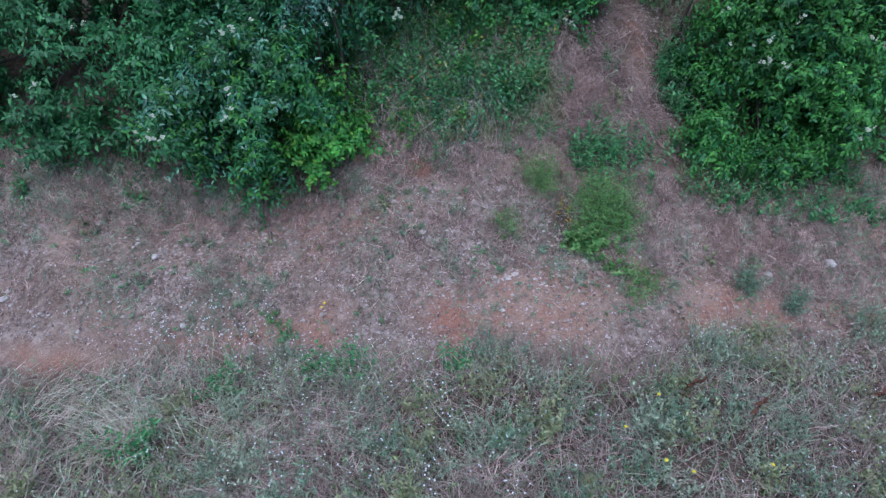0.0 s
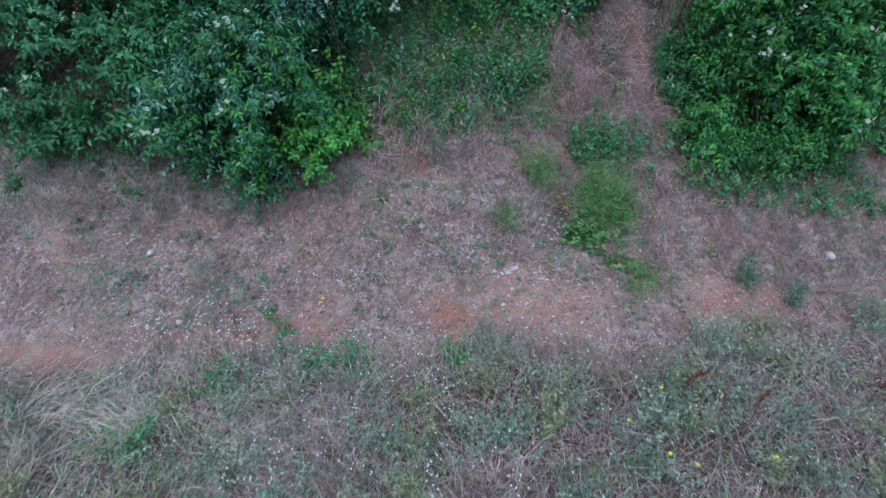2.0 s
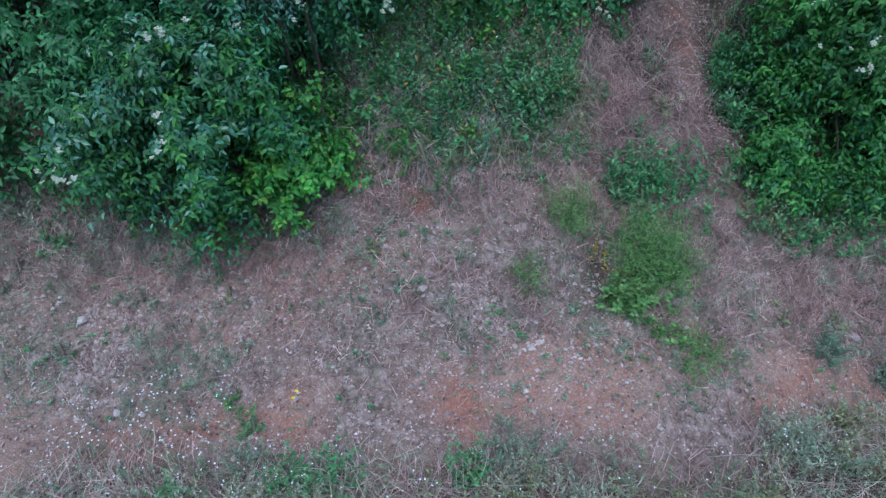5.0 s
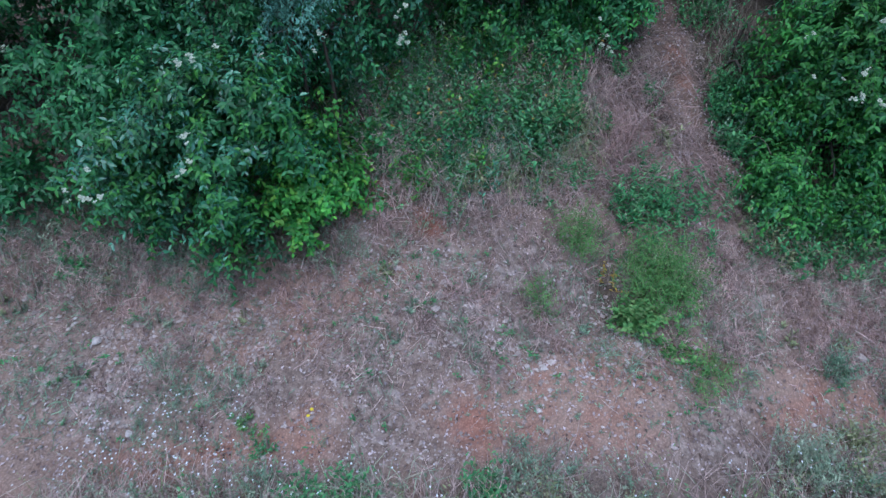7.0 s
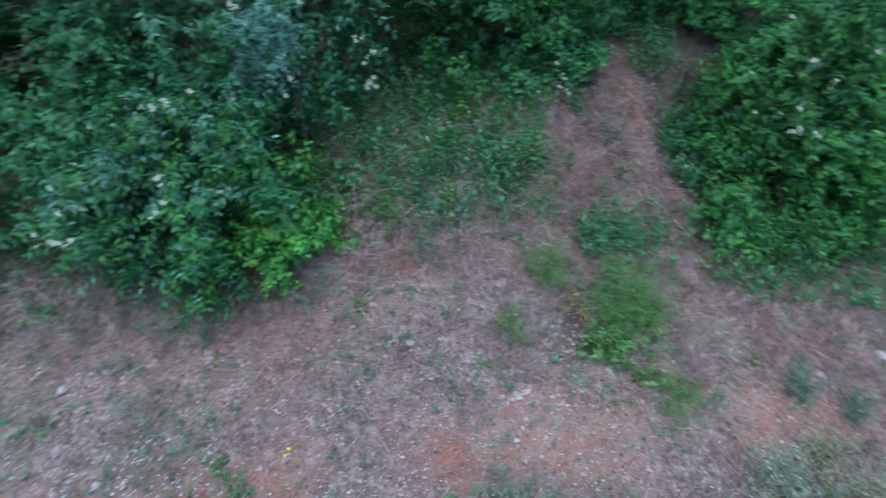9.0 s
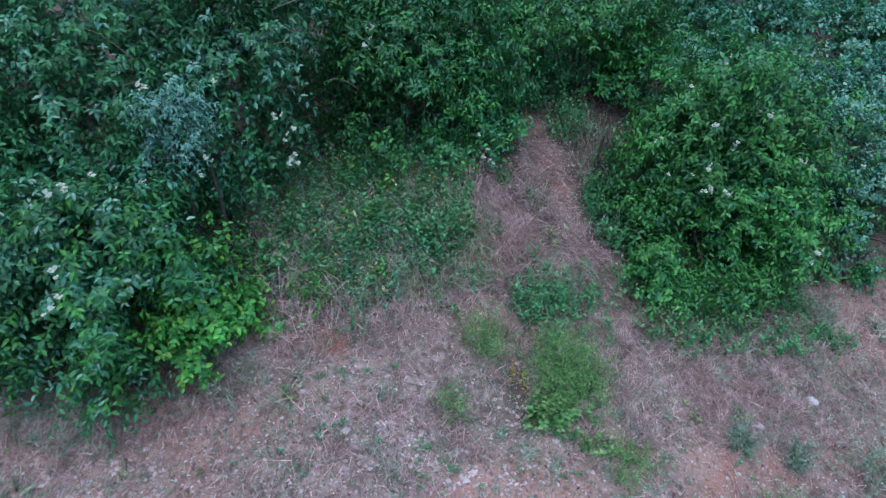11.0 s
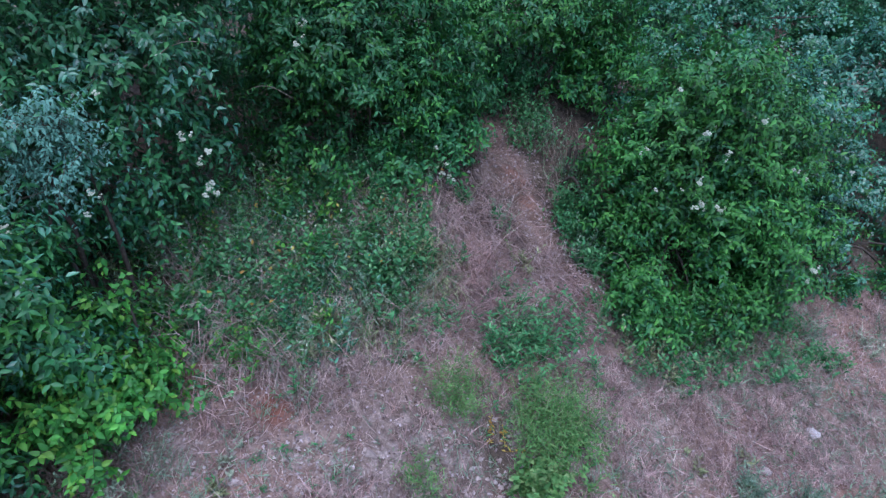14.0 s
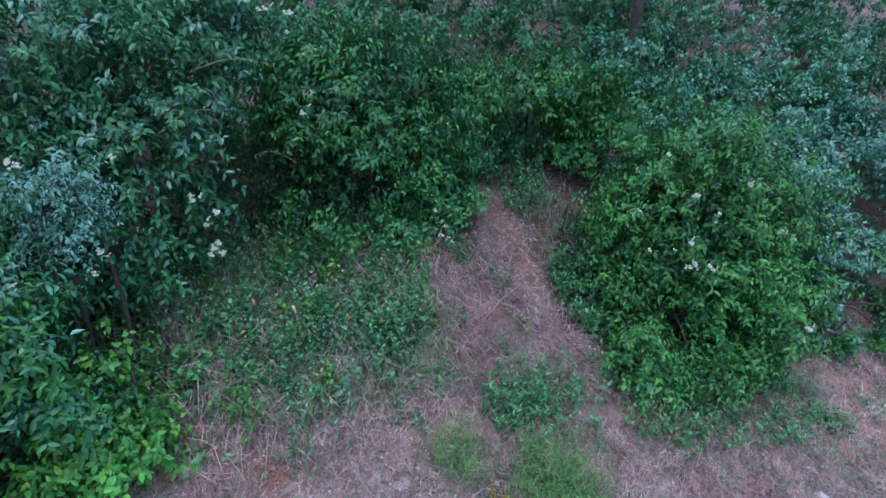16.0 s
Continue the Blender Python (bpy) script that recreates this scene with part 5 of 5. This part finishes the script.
for x, y in ((-0.36, -0.14), (-0.51, -0.29), (0.15, -0.11), (0.09, -0.05), (-1.83, 0.17), (-1.91, 0.19), (-2.58, 0.17), (-2.66, -0.35), (-3.59, -0.02), (-3.69, -0.49), (-3.07, -0.62), (-2.41, 0.03), (-1.51, 0.11), (-1.24, 0.14), (-0.12, -0.07), (-0.88, -0.34), (-1.58, 0.39), (-1.35, 0.26), (1.21, 0.14), (0.02, 0.07), (-2.91, -0.62), (-2.23, -0.93), (-3.97, -0.1), (-3.6, 0.01), (-3.07, -0.5), (-1.6, 0.9), (-1.45, 0.85)):
    stone(x, y, rng.uniform(0.013, 0.023), "pale limestone chip on the earth bank")
p = scatter(110, -4.6, 3.2, -0.8, 0.6, patchy(1.5, 91, -0.2, 0.5))
for x, y, _ in p:
    stone(x, y, rng.uniform(0.009, 0.018), "small pale limestone chip on the earth bank")

def off_clay(f):
    return lambda p: f(p) * (1 - np.exp(-((p[:, 0] + 1.17) ** 2 + (p[:, 1] - 0.62) ** 2) / 0.06))


h = Heap()
CHIP = np.array([(1, 0, 0), (0, 1, 0), (-1, 0, 0), (0, -1, 0), (0, 0, 0.7), (0, 0, -0.5)])
for n, box, s, f in ((6500, (-5, 4, -0.85, 0.75), 0.0078, off_clay(patchy(1.5, 92, -0.4, 0.3))), (1900, (-4, -0.6, -0.6, 0.4), 0.0085, patchy(1.8, 93, -0.2, 0.4)), (500, (0.4, 1.2, 0.9, 2.6), 0.007, None), (1500, (-3.4, -2.2, -1.0, 0.1), 0.009, patchy(2.2, 97, -0.2, 0.4)), (260, (-0.7, 0.3, -0.4, 0.1), 0.012, None)):
    p = scatter(n, *box, f)
    v = CHIP[None] * (1 + 0.5 * rng.uniform(-1, 1, (n, 6, 1))) * (s * rng.lognormal(0, 0.45, n))[:, None, None]
    a = rng.uniform(0, 6.28, n)
    c, s1 = np.cos(a)[:, None], np.sin(a)[:, None]
    v = np.stack([v[..., 0] * c - v[..., 1] * s1, v[..., 0] * s1 + v[..., 1] * c, v[..., 2]], -1) + p[:, None] + [0, 0, 0.004]
    h.add(v, [(0, 1, 4), (1, 2, 4), (2, 3, 4), (3, 0, 4), (1, 0, 5), (2, 1, 5), (3, 2, 5), (0, 3, 5)])
tagged(new("gravel", h.mesh("gravel", [STONE], False)), "pale gravel and stone chips strewn over the bank", "gravel", kind="stuff")


# ---- wild flowers ----
def flower_master(name, label, petals, petal, centre, height, heads):
    """A thin-stemmed wild flower; its stem and each head are parts."""
    root = holder(name, (0, 0, -50), label, "flower", "wild flowers on the verge")
    h = Heap()
    tops = [np.array([rng.normal(0, 0.03), rng.normal(0, 0.03), height * rng.uniform(0.8, 1)]) for _ in range(heads)]
    for t in tops:
        blades(h, np.zeros((1, 3)), t[None], float(np.linalg.norm(t)) * 1.1, 0.0013, np.zeros((1, 3)), 0)
    herb(h, np.zeros((2, 3)), height * 0.8, 0.03, 6, 0.2, 0.2)
    part("stalk", h.mesh("stalk", [GREY_LEAF]), root, at=(0, 0, 0))
    for t in tops:
        q = Heap()
        a = np.arange(petals) * 6.283 / petals
        leaves(q, np.zeros((petals, 3)), np.stack([np.cos(a), np.sin(a), 0.25 + 0 * a], -1), np.tile([0, 0, 1.0], (petals, 1)), petal, 0.75, 0.1, 0.1, 0, False)
        leaves(q, np.zeros((5, 3)) + [0, 0, 0.002], np.stack([np.cos(a[:1] + np.arange(5) * 1.26), np.sin(a[:1] + np.arange(5) * 1.26), 0.4 + np.zeros(5)], -1), np.tile([0, 0, 1.0], (5, 1)), petal * 0.35, 0.9, 0.1, 0.1, 1, False)
        ob = part("flower_head", q.mesh("flower_head", [centre[0], centre[1]]), root, at=tuple(t))
        ob.rotation_euler = (rng.uniform(0, 0.5), rng.uniform(-0.3, 0.3), 0)
    return root


def away(ob):
    for o in (*ob.children_recursive, ob):
        bpy.data.objects.remove(o)


white = [flower_master("white_wildflower", "small white wild flower on a thin grey-green stalk", 5, 0.0072, (WHITE_PETAL, WHITE_PETAL), ht, k) for ht, k in ((0.28, 2), (0.30, 4), (0.20, 3))]
spots = [(-2.26, -1.07), (-1.98, -0.97), (-2.63, -0.97), (-2.85, -0.76), (-2.72, -1.28), (-2.67, -1.77), (-1.29, -1.4), (-0.94, -1.49), (-0.86, -1.63), (-0.8, -1.37), (-1.1, -1.24), (-1.47, -1.26), (-1.28, -1.02), (-0.3, -0.93), (-0.03, -0.86), (0.16, -1.01), (-0.64, -0.72), (-1.64, -0.94), (-3.83, -0.86), (-3.23, -1.44), (-3.17, -1.23), (-2.9, -0.95), (-2.49, -1.01), (-1.48, -1.51), (-1.78, -1.55), (-1.0, -2.05), (-1.84, -1.64)]
spots += [(x, y) for x, y, _ in scatter(60, -3.6, 2.4, -2.4, -0.6, mixed(verge, 1.1, 95, -0.1, 0.5))]
spots += [(x, y) for x, y, _ in scatter(48, -3.3, -2.3, -1.1, -0.5)]
for k, (x, y) in enumerate(spots):
    copy_thing(white[k % 3], pose(x, y, float(ground_z(x, y)), 0, 0, rng.uniform(0, 360)))
yellow = flower_master("yellow_wildflower", "yellow wild flower on a grey-green stalk", 9, 0.0135, (YELLOW, YELLOW), 0.37, 1)
for x, y in ((0.25, -1.72), (0.45, -1.5), (0.55, -2.02), (0.42, -2.04), (1.05, -1.97), (-1.82, -0.72), (-1.80, -0.70)):
    copy_thing(yellow, pose(x, y, float(ground_z(x, y)), 0, 0, rng.uniform(0, 360)))
for w in (*white, yellow):
    away(w)


h = Heap()
leaves(h, np.zeros((1, 3)), np.array([[0, 1.0, 0]]), np.array([[0, 0, 1.0]]), 1.0, 0.35, 0.4, 0.5)
LEAFLET = h.mesh("leaflet", [RUST])


def dead_frond(x, y, turn):
    """A withered rust-coloured frond lying on the weeds."""
    z = float(ground_z(x, y)) + 0.26
    root = holder("dead_frond", (x, y, z), "withered rust-brown frond caught in the verge weeds", "frond", "withered fronds")
    v, q = tube([(-0.13, 0, -0.28), (-0.1, 0, -0.04), (0, 0.01, 0.02), (0.11, 0, 0.0)], 0.004, 0.0015)
    part("stalk", raw_mesh("stalk", v, [q], [RUST]), root, at=(0, 0, 0))
    for k in range(16):
        f = -0.08 + 0.012 * k
        lf = part("leaflet", LEAFLET, root, at=(f, 0, 0.02 - f * f))
        lf.rotation_euler = (rng.normal(0, 0.5), rng.normal(0, 0.4), (0.4 if k % 2 else 2.4) - 1.4 + rng.normal(0, 0.2))
        lf.scale = [rng.uniform(0.035, 0.06)] * 3
    root.rotation_euler = (0, 0, turn)


for x, y, t in ((0.8, -1.36, 0.5), (1.16, -1.55, 0.7), (2.1, -1.36, 0.4)):
    dead_frond(x, y, t)


# ---- fallen sticks and bare shoots ----
def dead_stick(x, y, turn, length, rise=0.02):
    """A thin dead branch with a few side twigs, lying on the ground."""
    z = float(ground_z(x, y))
    root = holder("dead_stick", (x, y, z), "thin grey-brown dead stick lying in dry grass", "stick", "fallen sticks")
    t = np.linspace(-0.5, 0.5, 7)
    c, d = math.cos(turn), math.sin(turn)
    px, py = t * length * c + 0.03 * length * np.sin(t * 7), t * length * d + 0.04 * length * np.cos(t * 5)
    pz = ground_z(px + x, py + y) - z + rise + 0.02 * np.cos(t * 4)
    pts = np.stack([px, py, pz], -1)
    v, q = tube(pts, 0.0055, 0.002, 6)
    part("branch", raw_mesh("branch", v, [q], [TWIG]), root, at=(0, 0, 0))
    for k in (2, 3, 5):
        a = turn + (0.7 if k % 2 else -0.8)
        e = pts[k] + np.array([math.cos(a), math.sin(a), 0.25]) * length * rng.uniform(0.16, 0.3)
        v, q = tube(np.linspace(pts[k], e, 4) + [[0, 0, 0], [0, 0, 0.006], [0, 0, 0.006], [0, 0, 0]], 0.0026, 0.0012, 5)
        part("twig", raw_mesh("twig", v, [q], [TWIG]), root, at=(0, 0, 0))


for x, y, turn, length in ((0.86, 2.2, -0.6, 0.5), (0.95, 1.9, 0.4, 0.35), (0.35, 1.4, 0.5, 0.5), (0.7, 1.2, 0.3, 0.45), (-0.55, 0.75, 0.7, 0.4), (-0.25, 0.62, 0.9, 0.45), (-0.7, 0.6, -0.3, 0.35), (-1.35, 0.6, 0.2, 0.3), (-0.95, 0.72, 1.1, 0.35), (1.5, 0.3, 0.5, 0.3), (-2.3, 0.25, 0.3, 0.35), (2.2, -0.02, -0.4, 0.35)):
    dead_stick(x, y, turn, length)


def bare_shoot(at, way, length):
    """A long leafless shoot that arches out of the hedge."""
    root = holder("bare_shoot", at, "long thin bare shoot arching out of the hedge", "shoot", "bare shoots")
    t = np.linspace(-0.3, 1, 9)[:, None]
    pts = t * length * unit(np.array(way, float)) - np.array([0, 0, 0.35 * length]) * np.maximum(t, 0) ** 2
    v, q = tube(pts, 0.0038, 0.0012, 6)
    part("stem", raw_mesh("stem", v, [q], [TWIG]), root, at=(0, 0, 0))
    h = Heap()
    k = rng.integers(3, 9, 10)
    leaves(h, pts[k], rng.normal(0, 1, (10, 3)) + [0, 0, 0.2], rng.normal(0, 0.4, (10, 3)) + [0, -0.3, 1], 0.026, 0.45, 0.2, 0.2)
    part("leaves", h.mesh("leaves", [BRIGHT]), root, at=(0, 0, 0), kind="stuff")


for at, way, length in (((-1.5, 1.05, 2.45), (0.6, -0.5, 0.45), 0.4), ((-1.3, 1.15, 2.75), (0.8, -0.4, 0.3), 0.4), ((-2.3, 0.95, 2.5), (-0.4, -0.6, 0.6), 0.4), ((1.35, 0.95, 1.0), (-0.6, -0.3, 0.7), 0.35), ((-0.9, 1.55, 2.2), (-0.5, -0.6, 0.4), 0.35), ((-2.75, 0.3, 1.6), (0.3, -0.5, 0.7), 0.35), ((2.3, 0.95, 2.1), (0.3, -0.3, 0.8), 0.35)):
    bare_shoot(at, way, length)
